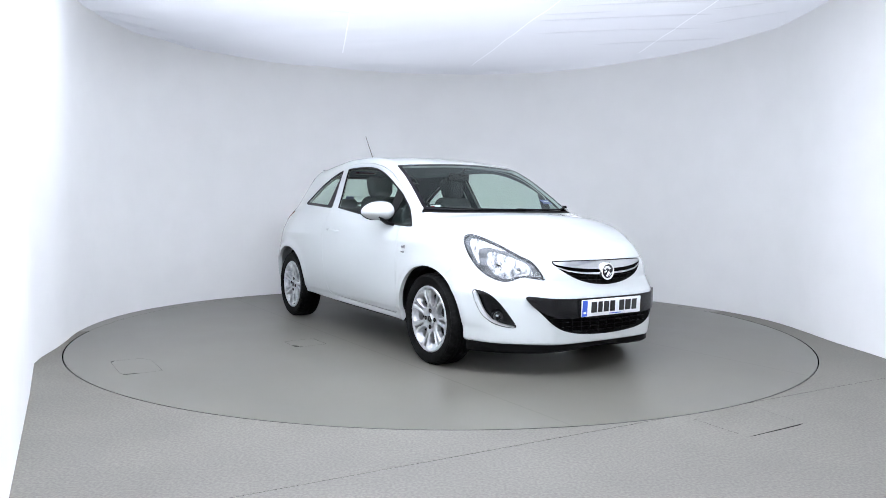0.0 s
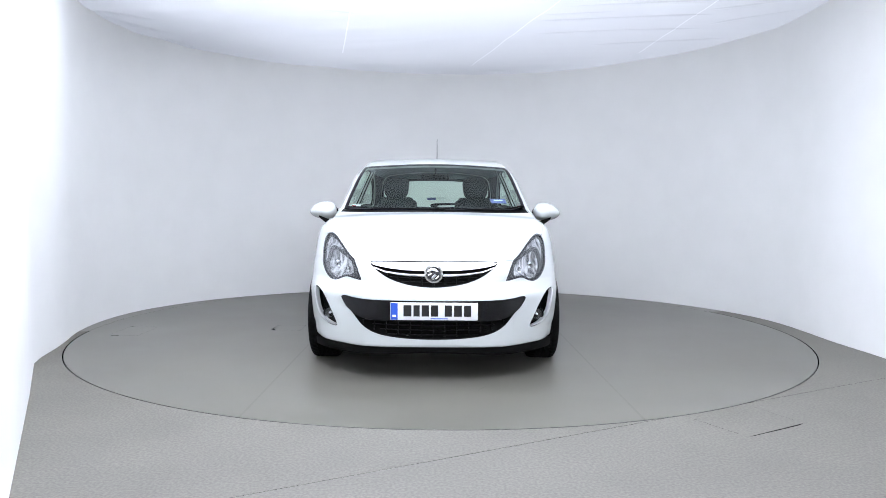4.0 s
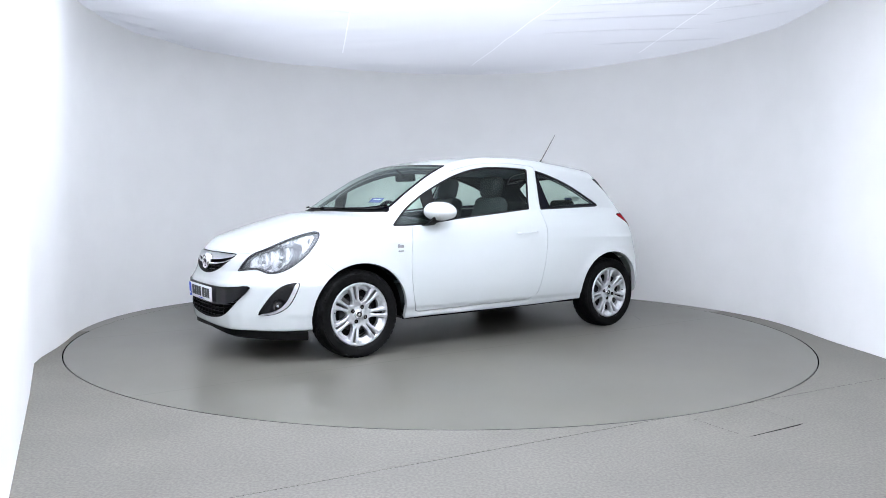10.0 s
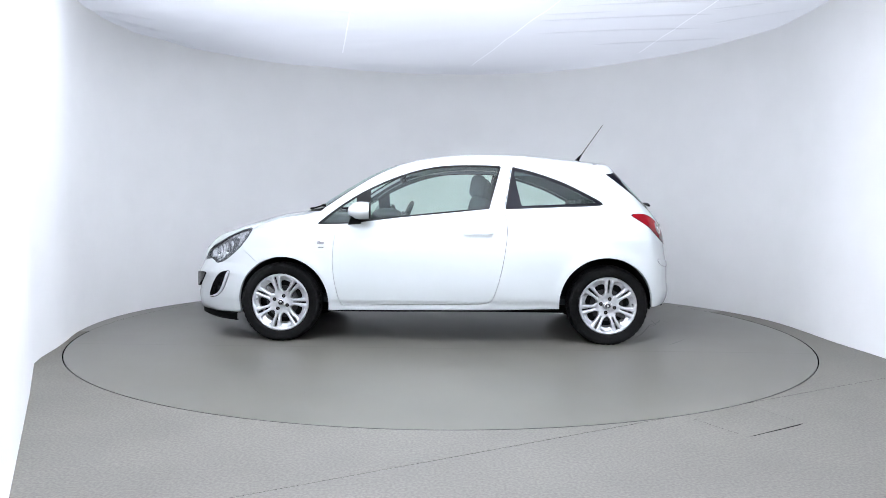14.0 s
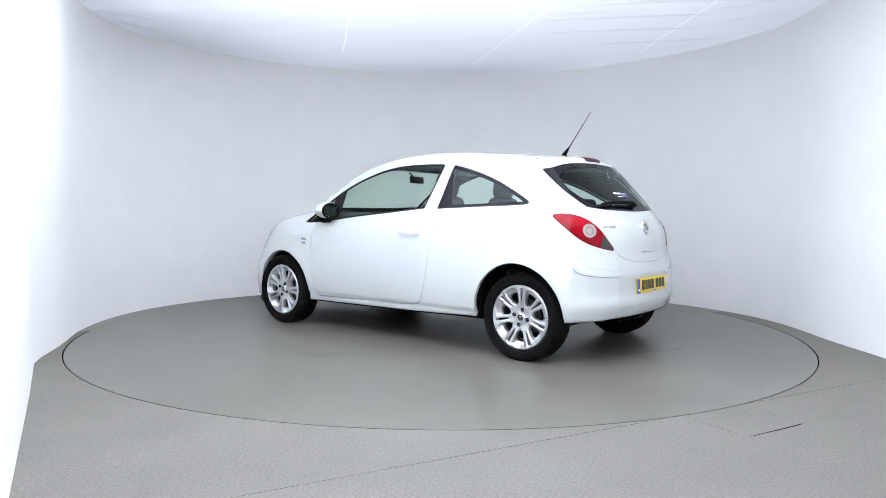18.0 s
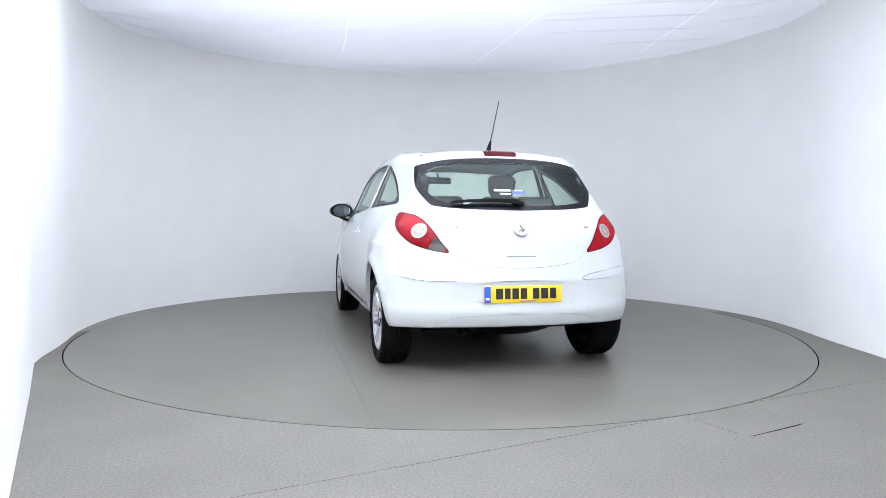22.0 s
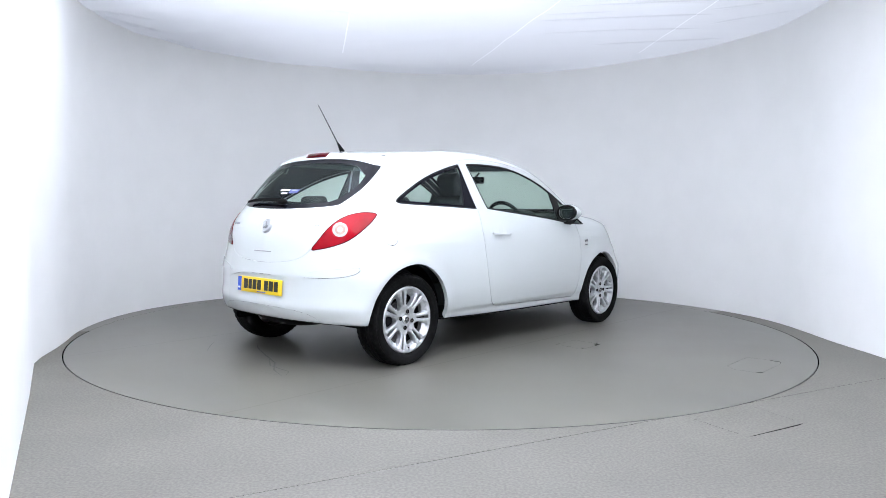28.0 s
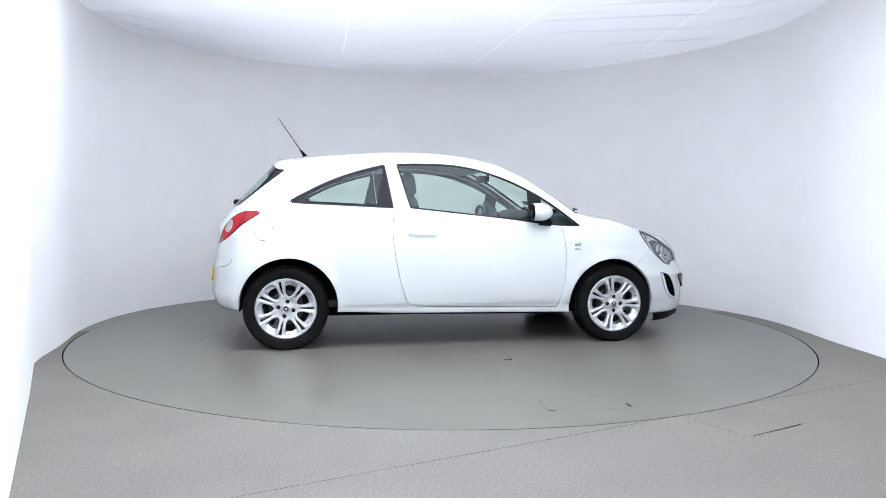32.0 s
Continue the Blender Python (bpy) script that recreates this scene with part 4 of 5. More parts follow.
for y, z, wide, high, mat in ((0.060, 1.128, 0.11, 0.016, STICKER_WHITE), (0.045, 1.106, 0.07, 0.012, STICKER_WHITE), (-0.050, 1.119, 0.095, 0.036, STICKER_BLUE), (-0.05, 1.127, 0.06, 0.006, STICKER_WHITE)):
    decal("sticker", on_skin(-2.3, y, z, (1, 0, 0), 1.2), wide, high, mat, rear_window, 0.0025 if mat is STICKER_BLUE else 0.004)
w = on_skin(-2.3, 0.345, 0.292, (1, 0, 0), 1.2)
part("exhaust_pipe", spun([(0.0, -0.004), (0.026, -0.004), (0.029, 0.001), (0.029, 0.12)], 28), DARK, car, "dark exhaust pipe below the rear bumper", m=Matrix.Translation((w.x + 0.022, 0.345, 0.252)) @ pose(0, 0, 0, 0, 0, -90) @ Matrix.Diagonal((1.15, 1, 0.8, 1)))
part("tow_eye", box(0.02, 0.03, 0.04, 0.006), DARK_METAL, car, m=pose(-1.72, -0.10, 0.245))

# badges on the wings
for s in (1, -1):
    for x, z, wide, high in ((0.940, 0.742, 0.050, 0.018), (0.955, 0.752, 0.016, 0.010), (0.938, 0.709, 0.044, 0.010)):
        w = on_skin(x, s * 1.0, z, (0, -s, 0))
        part("wing_badge", box(wide, 0.004, high, 0.0015, 1), SATIN, body, m=Matrix.Translation((x, w.y + s * 0.001, z)))

# door mirrors
for s in (1, -1):
    m = Matrix.Translation((0.625, s * 0.880, 0.987)) @ pose(0, 0, 0, 0, 0, s * 8)
    bm = ball(0.094, 0.112, 0.070, u=40, v=24)
    for v in bm.verts:
        if v.co.x < 0:
            u = min(0.75, -v.co.x / 0.092)
            v.co.y /= (1 - u * u) ** 0.35
            v.co.z /= (1 - u * u) ** 0.35
            v.co.x *= 0.92
        if v.co.z < 0:
            v.co.z *= 0.86
        out = v.co.y * s / 0.112
        v.co.x *= 1 - 0.22 * max(0.0, -out)
        if out < 0:
            v.co.y = -s * 0.104 * min(1.0, -out) ** 0.72
        v.co.z = v.co.z * (1.04 - 0.14 * out) - 0.004 * out
    for v in bm.verts:
        v.co.x *= 1.06
        v.co.y -= s * 0.42 * max(0.0, v.co.x + 0.02)
    bmesh.ops.bisect_plane(bm, geom=bm.verts[:] + bm.edges[:] + bm.faces[:], plane_co=(-0.072, 0, 0), plane_no=(-1, 0, 0), clear_outer=True)
    mirror = part("door_mirror", bm, PAINT, car, "white door mirror on a black foot", m=m)
    part("mirror_frame", spun([(0.066, 0.010), (0.069, 0.0), (0.080, -0.004), (0.0875, 0.0), (0.0885, 0.012)], 40), BLACK, mirror, m=m @ pose(-0.070, 0, 0) @ pose(0, 0, 0, 0, 0, -90) @ Matrix.Diagonal((1.19, 1, 0.735, 1)))
    part("mirror_glass", spun([(0.0, 0.002), (0.070, 0.002)], 40), MIRROR, mirror, m=m @ pose(-0.056, 0, 0) @ pose(0, 0, 0, 0, 0, 90) @ Matrix.Diagonal((1.10, 1, 0.69, 1)))
    part("mirror_back", spun([(0.0, 0.0), (0.086, 0.0)], 40), BLACK, mirror, m=m @ pose(-0.054, 0, 0) @ pose(0, 0, 0, 0, 0, 90) @ Matrix.Diagonal((1.10, 1, 0.69, 1)))
    part("mirror_foot", swept([(0.690, s * 0.745, 0.893), (0.688, s * 0.785, 0.890), (0.678, s * 0.825, 0.903), (0.668, s * 0.865, 0.930), (0.660, s * 0.885, 0.950)], 0.115, 0.036, 0.62), BLACK, mirror)

# aerial, wipers
aerial = part("aerial", rod(0.020, 0.006, (-1.115, 0.008, 1.420), (-1.165, 0.008, 1.488), 14), BLACK, car, "thin black roof aerial")
part("aerial_rod", rod(0.0045, 0.0028, (-1.163, 0.008, 1.485), (-1.341, 0.008, 1.742), 10), DARK_METAL, aerial)
for pts in (((0.64, 0.025), (0.50, -0.01), (0.30, -0.02), (0.10, -0.015), (0.0, 0.0)), ((0.05, -0.03), (-0.12, -0.025), (-0.30, -0.015), (-0.45, -0.01), (-0.60, 0.012))):
    line = []
    for y, up in pts:
        base = np.interp(abs(y), [0, 0.2, 0.42, 0.58, 0.67], [1.14, 1.125, 1.07, 1.005, 0.955])
        line.append(on_skin(base - up, y, 1.5, (0, 0, -1), 0.8) + Vector((0.006, 0, 0.008)))
    wiper = part("wiper", swept(line, 0.016, 0.012, 0.7), BLACK, car, "black windscreen wiper")
    part("wiper_boss", ball(0.018, 0.022, 0.011), BLACK, wiper, m=Matrix.Translation(line[0]))
decal("sticker", on_skin(0.93, 0.47, 1.6, (0, 0, -1), 0.8), 0.12, 0.060, STICKER_BLUE, windscreen, -0.008, "blue sticker inside the windscreen")
decal("sticker", on_skin(0.925, 0.47, 1.6, (0, 0, -1), 0.8), 0.07, 0.010, STICKER_WHITE, windscreen, -0.005)
decal("sticker", on_skin(0.95, -0.58, 1.6, (0, 0, -1), 0.8), 0.07, 0.022, STICKER_WHITE, windscreen, -0.008, "white and red sticker inside the windscreen")
decal("sticker", on_skin(0.95, -0.60, 1.6, (0, 0, -1), 0.8), 0.03, 0.012, RED_LENS, windscreen, -0.005)

# inside: dashboard, wheel, seats
part("dashboard", box(0.56, 1.30, 0.24, 0.07, 5, m=pose(0.80, 0, 0.835, 0, -6)), INTERIOR, car, "dark grey dashboard")
part("binnacle", ball(0.14, 0.19, 0.06, m=pose(0.56, -0.36, 0.955)), INTERIOR, car)
steering = new("steering_wheel")
steering.parent = car
ring = [(0.016 * math.cos(a) + 0.178, 0.016 * math.sin(a)) for a in np.linspace(0, 2 * math.pi, 13)]
m = Matrix.Translation((0.40, -0.36, 0.905)) @ pose(0, 0, 0, 0, -24, 0) @ pose(0, 0, 0, 0, 0, 90)
part("rim", spun(ring, 40), INTERIOR, steering, m=m)
part("boss", spun([(0.0, 0.02), (0.05, 0.02), (0.07, 0.0), (0.07, -0.05)], 24), INTERIOR, steering, m=m)
for a in (0, 180, 270):
    part("spoke", box(0.13, 0.012, 0.035, 0.004, m=pose(0, 0, 0, 0, -a) @ pose(0.11, 0, 0)), INTERIOR, steering, m=m)
part("rear_view_mirror", box(0.03, 0.23, 0.062, 0.014, 3, m=pose(0.38, 0.0, 1.268, 0, 8, 12)), BLACK, car, "black rear-view mirror")
part("mirror_stalk", rod(0.008, 0.008, (0.395, 0, 1.28), (0.47, 0, 1.335), 8), BLACK, car)


def front_seat(s, back):
    seat = new("front_seat")
    seat.parent, seat.location = car, (-back, 0, 0)
    part("cushion", box(0.50, 0.50, 0.16, 0.06, 4, m=pose(0.10, s * 0.36, 0.52, 0, -8)), SEAT_CLOTH, seat)
    bm = box(0.13, 0.48, 0.60, 0.05, 4)
    for v in bm.verts:
        if v.co.z > 0:
            v.co.y *= 1 - 0.35 * (v.co.z / 0.30)
    part("backrest", bm, SEAT_CLOTH, seat, m=pose(-0.195, s * 0.36, 0.82, 0, -16))
    bm = box(0.120, 0.235, 0.19, 0.052, 4)
    for v in bm.verts:
        v.co.y *= 1 + 0.18 * v.co.z / 0.09 if v.co.z < 0 else 1
    part("headrest", bm, SEAT_CLOTH, seat, m=pose(-0.262, s * 0.36, 1.195, 0, -10))
    for k in (1, -1):
        part("headrest_post", rod(0.006, 0.006, (-0.255, s * 0.36 + k * 0.06, 1.06), (-0.262, s * 0.36 + k * 0.06, 1.13), 8), CHROME, seat)


front_seat(1, 0.0)
front_seat(-1, 0.06)
bench = new("rear_bench")
bench.parent = car
part("cushion", box(0.48, 1.20, 0.16, 0.06, 4, m=pose(-0.72, 0, 0.54, 0, -6)), SEAT_CLOTH, bench)
part("backrest", box(0.14, 1.18, 0.50, 0.05, 4, m=pose(-1.03, 0, 0.77, 0, -20)), SEAT_CLOTH, bench)
for y in (0.33, -0.33):
    part("headrest", box(0.09, 0.27, 0.11, 0.04, 4, m=pose(-1.13, y, 1.045, 0, -12)), SEAT_CLOTH, bench)
part("parcel_shelf", box(0.34, 1.10, 0.02, 0.008, m=pose(-1.38, 0, 0.965)), INTERIOR, car, "dark parcel shelf")
part("floor_pan", box(2.6, 1.25, 0.05, 0.01, m=pose(-0.25, 0, 0.285)), INTERIOR, car)
part("sump_shield", box(2.6, 1.05, 0.05, 0.02, m=pose(0.0, 0, 0.205)), BLACK, car)
part("axle", rod(0.035, 0.035, (-1.22, -0.6, 0.25), (-1.22, 0.6, 0.25), 12), DARK_METAL, car)
part("spare_well", ball(0.30, 0.36, 0.11, m=pose(-1.50, 0, 0.30)), BLACK, car)

# wheel housings
for cx, cz, arch in ARCHES:
    for s in (1, -1):
        bm = bmesh.new()
        rings = []
        for y, r in ((0.750, arch + 0.003), (0.72, arch + 0.004), (0.50, arch + 0.004), (0.46, 0.33), (0.46, 0.01)):
            rings.append([bm.verts.new((cx + r * math.cos(a), s * y, cz + r * math.sin(a))) for a in np.linspace(radians(-8), radians(188), 33)])
        for p, q in zip(rings, rings[1:]):
            for i in range(32):
                bm.faces.new((p[i], p[i + 1], q[i + 1], q[i]))
        bmesh.ops.recalc_face_normals(bm, faces=bm.faces)
        part("wheel_housing", bm, BLACK, car, "black wheel housing")


# ---- wheels: tyre, seven twin-spoke alloy rim, four bolts ----
def rim_face():
    """The spoked face of the rim: a dished disc with seven hollows, each holed towards the hub, and seven narrow slots."""
    global SKIN_V
    keep = SKIN_V
    nr, na = 84, 560
    rr = np.linspace(0.012, 0.222, nr)
    aa = np.linspace(0, 2 * math.pi, na, endpoint=False)
    R, A = np.meshgrid(rr, aa, indexing="ij")
    SKIN_V = np.stack([R * np.cos(A), 0 * R, R * np.sin(A)], -1).reshape(-1, 3)
    i, j = np.meshgrid(np.arange(nr - 1), np.arange(na), indexing="ij")
    a, b, c, d = i * na + j, i * na + (j + 1) % na, (i + 1) * na + (j + 1) % na, (i + 1) * na + j
    T = np.concatenate([np.stack([a, c, b], -1).reshape(-1, 3), np.stack([a, d, c], -1).reshape(-1, 3)])
    pitch = 2 * math.pi / 7

    def hollow(P):
        r, t = np.hypot(P[:, 0], P[:, 2]), np.arctan2(P[:, 2], P[:, 0])
        t = (t + pitch / 2) % pitch - pitch / 2
        x, y = r * np.cos(t), r * np.sin(t)
        half = np.interp(x, [0.088, 0.10, 0.125, 0.16, 0.19, 0.21], [0.004, 0.020, 0.031, 0.041, 0.046, 0.042])
        return np.maximum(np.maximum(np.abs(y) - half, 0.086 - x), r - 0.201 + 1.6 * y * y / 0.05 * 0.2)

    def window(P):
        r, t = np.hypot(P[:, 0], P[:, 2]), np.arctan2(P[:, 2], P[:, 0])
        t = (t + pitch / 2) % pitch - pitch / 2
        x, y = r * np.cos(t), r * np.sin(t)
        half = np.interp(x, [0.088, 0.10, 0.125, 0.15, 0.17], [0.006, 0.021, 0.031, 0.037, 0.037])
        return np.maximum(np.maximum(np.abs(y) - half, 0.087 - x), r - 0.172 + 5.0 * y * y)

    def slot(P):
        r, t = np.hypot(P[:, 0], P[:, 2]), np.arctan2(P[:, 2], P[:, 0])
        t = t % pitch - pitch / 2
        x, y = r * np.cos(t), r * np.sin(t)
        half = np.interp(x, [0.105, 0.12, 0.16, 0.20], [0.002, 0.0055, 0.0075, 0.0095])
        return np.maximum(np.maximum(np.abs(y) - half, 0.098 - x), r - 0.197)
    T = cut(cut(T, window)[1], slot)[1]
    used, inv = np.unique(T, return_inverse=True)
    P, F = SKIN_V[used], inv.reshape(-1, 3)
    r, t = np.hypot(P[:, 0], P[:, 2]), np.arctan2(P[:, 2], P[:, 0])
    edge = np.minimum(np.minimum(np.abs(hollow(P)), np.abs(slot(P))), 0.010) / 0.010
    dish = np.clip(-hollow(P) / 0.007, 0, 1) * (0.007 + 0.022 * np.clip((0.205 - r) / 0.035, 0, 1))
    P[:, 1] = np.interp(r, [0, 0.03, 0.034, 0.06, 0.09, 0.15, 0.20, 0.214, 0.222], [0.002, 0.002, -0.004, -0.006, -0.002, 0.010, 0.014, 0.016, 0.008]) - 0.006 * (1 - edge) ** 2 * (r > 0.07) - dish
    SKIN_V = keep
    E = np.concatenate([F[:, [0, 1]], F[:, [1, 2]], F[:, [2, 0]]])
    _, first, count = np.unique(np.sort(E, 1), axis=0, return_index=True, return_counts=True)
    B = E[first[count == 1]]
    n0 = len(P)
    P = np.concatenate([P, P - [0, 0.034, 0]])
    F = F.tolist() + np.stack([B[:, 1], B[:, 0], B[:, 0] + n0, B[:, 1] + n0], 1).tolist()
    me = bpy.data.meshes.new("rim")
    me.from_pydata(P.tolist(), [], F)
    me.materials.append(ALLOY)
    me.shade_smooth()
    me.set_sharp_from_angle(angle=radians(40))
    return me


def make_wheel():
    wheel = new("wheel")
    tyre = spun([(0.205, -0.085), (0.222, -0.088), (0.250, -0.097), (0.280, -0.096), (0.297, -0.085), (0.3045, -0.065), (0.3055, -0.05), (0.3012, -0.048), (0.3012, -0.042), (0.306, -0.040),
                       (0.306, -0.018), (0.3012, -0.016), (0.3012, -0.010), (0.306, -0.008), (0.306, 0.008), (0.3012, 0.010), (0.3012, 0.016), (0.306, 0.018), (0.306, 0.040), (0.3012, 0.042),
                       (0.3012, 0.048), (0.3055, 0.05), (0.3045, 0.065), (0.297, 0.085), (0.288, 0.0925), (0.2845, 0.0915), (0.281, 0.096), (0.256, 0.0975), (0.252, 0.0955), (0.247, 0.0965),
                       (0.228, 0.089), (0.220, 0.080), (0.205, 0.075)], 180)
    for v in tyre.verts:
        r = math.hypot(v.co.x, v.co.z)
        if r > 0.296 and 0.047 < abs(v.co.y) < 0.087 and round(math.atan2(v.co.z, v.co.x) / (2 * math.pi) * 180 + (abs(v.co.y) - 0.05) * 40) % 4 == 0:
            v.co.x *= 1 - 0.006 / r
            v.co.z *= 1 - 0.006 / r
    part("tyre", tyre, TYRE, wheel, "black rubber tyre")
    rim = new("rim", rim_face())
    rim.parent, rim.location = wheel, (0, 0.072, 0)
    face = pose(0, 0.072, 0)
    rim["label"] = "silver alloy rim with seven twin spokes"
    # barrel and disc coloured dark for the shade behind the spokes
    part("rim_barrel", spun([(0.221, 0.082), (0.224, 0.076), (0.214, 0.070), (0.205, 0.05), (0.20, 0.0), (0.205, -0.085)], 64), SHADED_ALLOY, wheel)
    part("brake_disc", spun([(0.03, 0.02), (0.125, 0.02), (0.125, 0.008), (0.03, 0.008)], 40), SHADED_ALLOY, wheel)
    part("brake_drum", spun([(0.0, 0.0), (0.16, 0.0), (0.17, -0.06), (0.17, -0.08)], 40), BLACK, wheel)
    part("brake_caliper", box(0.12, 0.05, 0.07, 0.012, m=pose(0.09, 0.012, 0.07, 0, -40)), DARK_METAL, wheel)
    part("centre_cap", spun([(0.0, 0.006), (0.022, 0.005), (0.026, 0.001), (0.029, 0.0)], 28), CHROME, wheel, m=face)
    part("cap_mark", spun([(0.010, 0.0068), (0.018, 0.0062)], 24), BEZEL, wheel, m=face)
    for k in range(4):
        a = radians(25 + 90 * k)
        m = face @ pose(0.054 * math.cos(a), 0, 0.054 * math.sin(a))
        part("bolt_recess", spun([(0.0, -0.0035), (0.012, -0.0035), (0.0145, 0.001)], 16), BLACK, wheel, m=m)
        part("bolt", spun([(0.0, 0.001), (0.007, 0.001), (0.008, -0.004)], 6), DARK_METAL, wheel, m=m)
    part("valve", rod(0.004, 0.004, (0.186, -0.02, 0.02), (0.186, 0.006, 0.022), 8), BLACK, wheel, m=face)
    return wheel


LIFT = 0.0175  # how far the body rides above its drawn height
wheel = make_wheel()
wheel.parent = car
places = [(1.2555, 1, 0), (-1.2555, 1, 190), (1.2555, -1, 205), (-1.2555, -1, 103)]
for k, (x, s, turn) in enumerate(places):
    m = pose(x, s * (0.737 if x > 0 else 0.733), 0.298 - LIFT) @ pose(0, 0, 0, 0, 0, 0 if s > 0 else 180) @ pose(0, 0, 0, 0, turn)
    if k == 0:
        first_wheel = m
    else:
        copy_thing(wheel, m)
wheel.matrix_basis = first_wheel

# ---- floor, turntable and ceiling ----
def sheet(x0, x1, y0, y1, step):
    """A flat net of triangles to be cut; returns places and triangles."""
    xs, ys = np.arange(x0, x1 + step / 2, step), np.arange(y0, y1 + step / 2, step)
    X, Y = np.meshgrid(xs, ys, indexing="ij")
    P = np.stack([X, Y, 0 * X], -1).reshape(-1, 3)
    i, j = np.meshgrid(np.arange(len(xs) - 1), np.arange(len(ys) - 1), indexing="ij")
    a = i * len(ys) + j
    b, c, d = a + len(ys), a + len(ys) + 1, a + 1
    return P, np.concatenate([np.stack([a, b, c], -1).reshape(-1, 3), np.stack([a, c, d], -1).reshape(-1, 3)])


def flat_piece(name, T, mat, parent=None, z=0.0, depth=0.008, label="", edge=None):
    """A cut piece of a flat net, with its edges folded down."""
    used, inv = np.unique(T, return_inverse=True)
    P, F = SKIN_V[used] + [0, 0, z], inv.reshape(-1, 3)
    E = np.concatenate([F[:, [0, 1]], F[:, [1, 2]], F[:, [2, 0]]])
    _, first, count = np.unique(np.sort(E, 1), axis=0, return_index=True, return_counts=True)
    B = E[first[count == 1]]
    rim = np.unique(B)
    at = -np.ones(len(P), int)
    at[rim] = np.arange(len(rim)) + len(P)
    faces = F.tolist() + np.stack([B[:, 1], B[:, 0], at[B[:, 0]], at[B[:, 1]]], 1).tolist()
    ob = mesh_object(name, np.concatenate([P, P[rim] - [0, 0, depth]]), faces, mat, parent, label=label)
    ob.data.materials.append(edge or DARK)
    for f in ob.data.polygons[len(F):]:
        f.material_index = 1
    return ob


skin_kept = SKIN_V
SKIN_V, T = sheet(-3.2, 3.2, -3.2, 3.2, 0.08)
T = cut(T, lambda P: np.hypot(P[:, 0], P[:, 1]) - R_DISC)[0]
turntable = tagged(new("turntable"), "round grey painted turntable flush with the floor", "turntable")
HATCHES = [(-0.01, 0.25, -1.43, -1.185), (0.09, 0.55, -2.66, -2.42)]
for x0, x1, y0, y1 in HATCHES:
    hatch = lambda P: np.maximum(np.maximum(x0 - P[:, 0], P[:, 0] - x1), np.maximum(y0 - P[:, 1], P[:, 1] - y1))
    H, T = cut(T, hatch)
    H, T = cut(H, lambda P: hatch(P) + 0.0012)[0], cut(T, lambda P: 0.0010 - hatch(P))[0]
    flat_piece("hatch_cover", H, DISC, turntable, edge=SCUFF)
rest = T
for f in (lambda P: P[:, 1] + 1.007, lambda P: 0.993 - P[:, 1]):
    side, rest = cut(rest, f)
    strip, rest = cut(rest, lambda P: f(P) - 0.013)
    flat_piece("deck_plate", side, DISC, turntable, edge=SCUFF)
    flat_piece("joint_strip", strip, JOINT, turntable, edge=SCUFF, label="filled joint between deck plates")
flat_piece("deck_plate", rest, DISC, turntable, edge=SCUFF)
# scuffs: thin crooked streaks rubbed into the paint
for pts, w in ((((-1.56, 0.47), (-1.66, 0.30), (-1.76, 0.06), (-1.86, -0.20), (-1.99, -0.38), (-2.05, -0.55)), 0.012), (((-1.80, -0.05), (-1.93, -0.25), (-1.95, -0.48), (-2.03, -0.56)), 0.009),
               (((-1.76, 0.74), (-1.86, 0.62), (-1.97, 0.47)), 0.008), (((-2.07, -0.36), (-2.05, -0.50)), 0.014), (((1.30, 0.55), (1.36, 0.62), (1.45, 0.64)), 0.006), (((2.1, 0.25), (2.2, 0.20)), 0.010)):
    low, up = [], []
    for k, (x, y) in enumerate(pts):
        ax, ay = pts[max(k - 1, 0)]
        bx, by = pts[min(k + 1, len(pts) - 1)]
        n = Vector((ay - by, bx - ax, 0)).normalized() * w / 2 * (0.25 if k in (0, len(pts) - 1) else 1)
        low.append(Vector((x, y, 0.0008)) - n)
        up.append(Vector((x, y, 0.0008)) + n)
    mesh_object("scuff_mark", low + up, [(k, k + 1, len(pts) + k + 1, len(pts) + k) for k in range(len(pts) - 1)], SCUFF, turntable)
# the fixed floor round it, with a joint and a hatch
SKIN_V, T = sheet(-5.0, 4.0, -8.0, 4.0, 0.06)
apron, T = cut(T, lambda P: 0.35 + 0.25 * P[:, 0] - P[:, 1])
apron = cut(apron, lambda P: np.hypot(P[:, 0], P[:, 1]) - R_DISC - 0.002)[1]
tagged(flat_piece("floor_apron", apron, DISC), "grey painted floor between the turntable and the curved wall", "floor", kind="structure")
T = cut(T, lambda P: np.hypot(P[:, 0], P[:, 1]) - R_DISC - 0.009)[1]
along = Vector((1.96, 1.06)).normalized()
joint = lambda P: (P[:, 0] - 1.195) * -along.y + (P[:, 1] + 2.664) * along.x
near, far = cut(T, joint)
T = np.concatenate([cut(near, lambda P: joint(P) + 0.0011)[0], cut(far, lambda P: 0.0011 - joint(P))[0]])
hatch_edge = lambda P: np.maximum(line_distance(P[:, 0], P[:, 1], np.array([(1.216, -2.660), (1.402, -2.994), (1.765, -2.786), (1.62, -2.42)])), joint(P))
H, T = cut(T, hatch_edge)
H = cut(H, lambda P: hatch_edge(P) + 0.0016)[0]
H = cut(H, lambda P: 0.004 + 0.018 * np.clip(P[:, 0] - 1.40, 0, 0.4) - ((P[:, 0] - 1.402) * -0.208 + (P[:, 1] + 2.994) * 0.363) / 0.415)[0]
tagged(flat_piece("floor_hatch", H, FLOOR), "grey floor hatch beside the turntable", "floor hatch", kind="structure")
tagged(flat_piece("floor", T, FLOOR), "grey speckled vinyl floor round the turntable", "floor", kind="structure")
SKIN_V = skin_kept
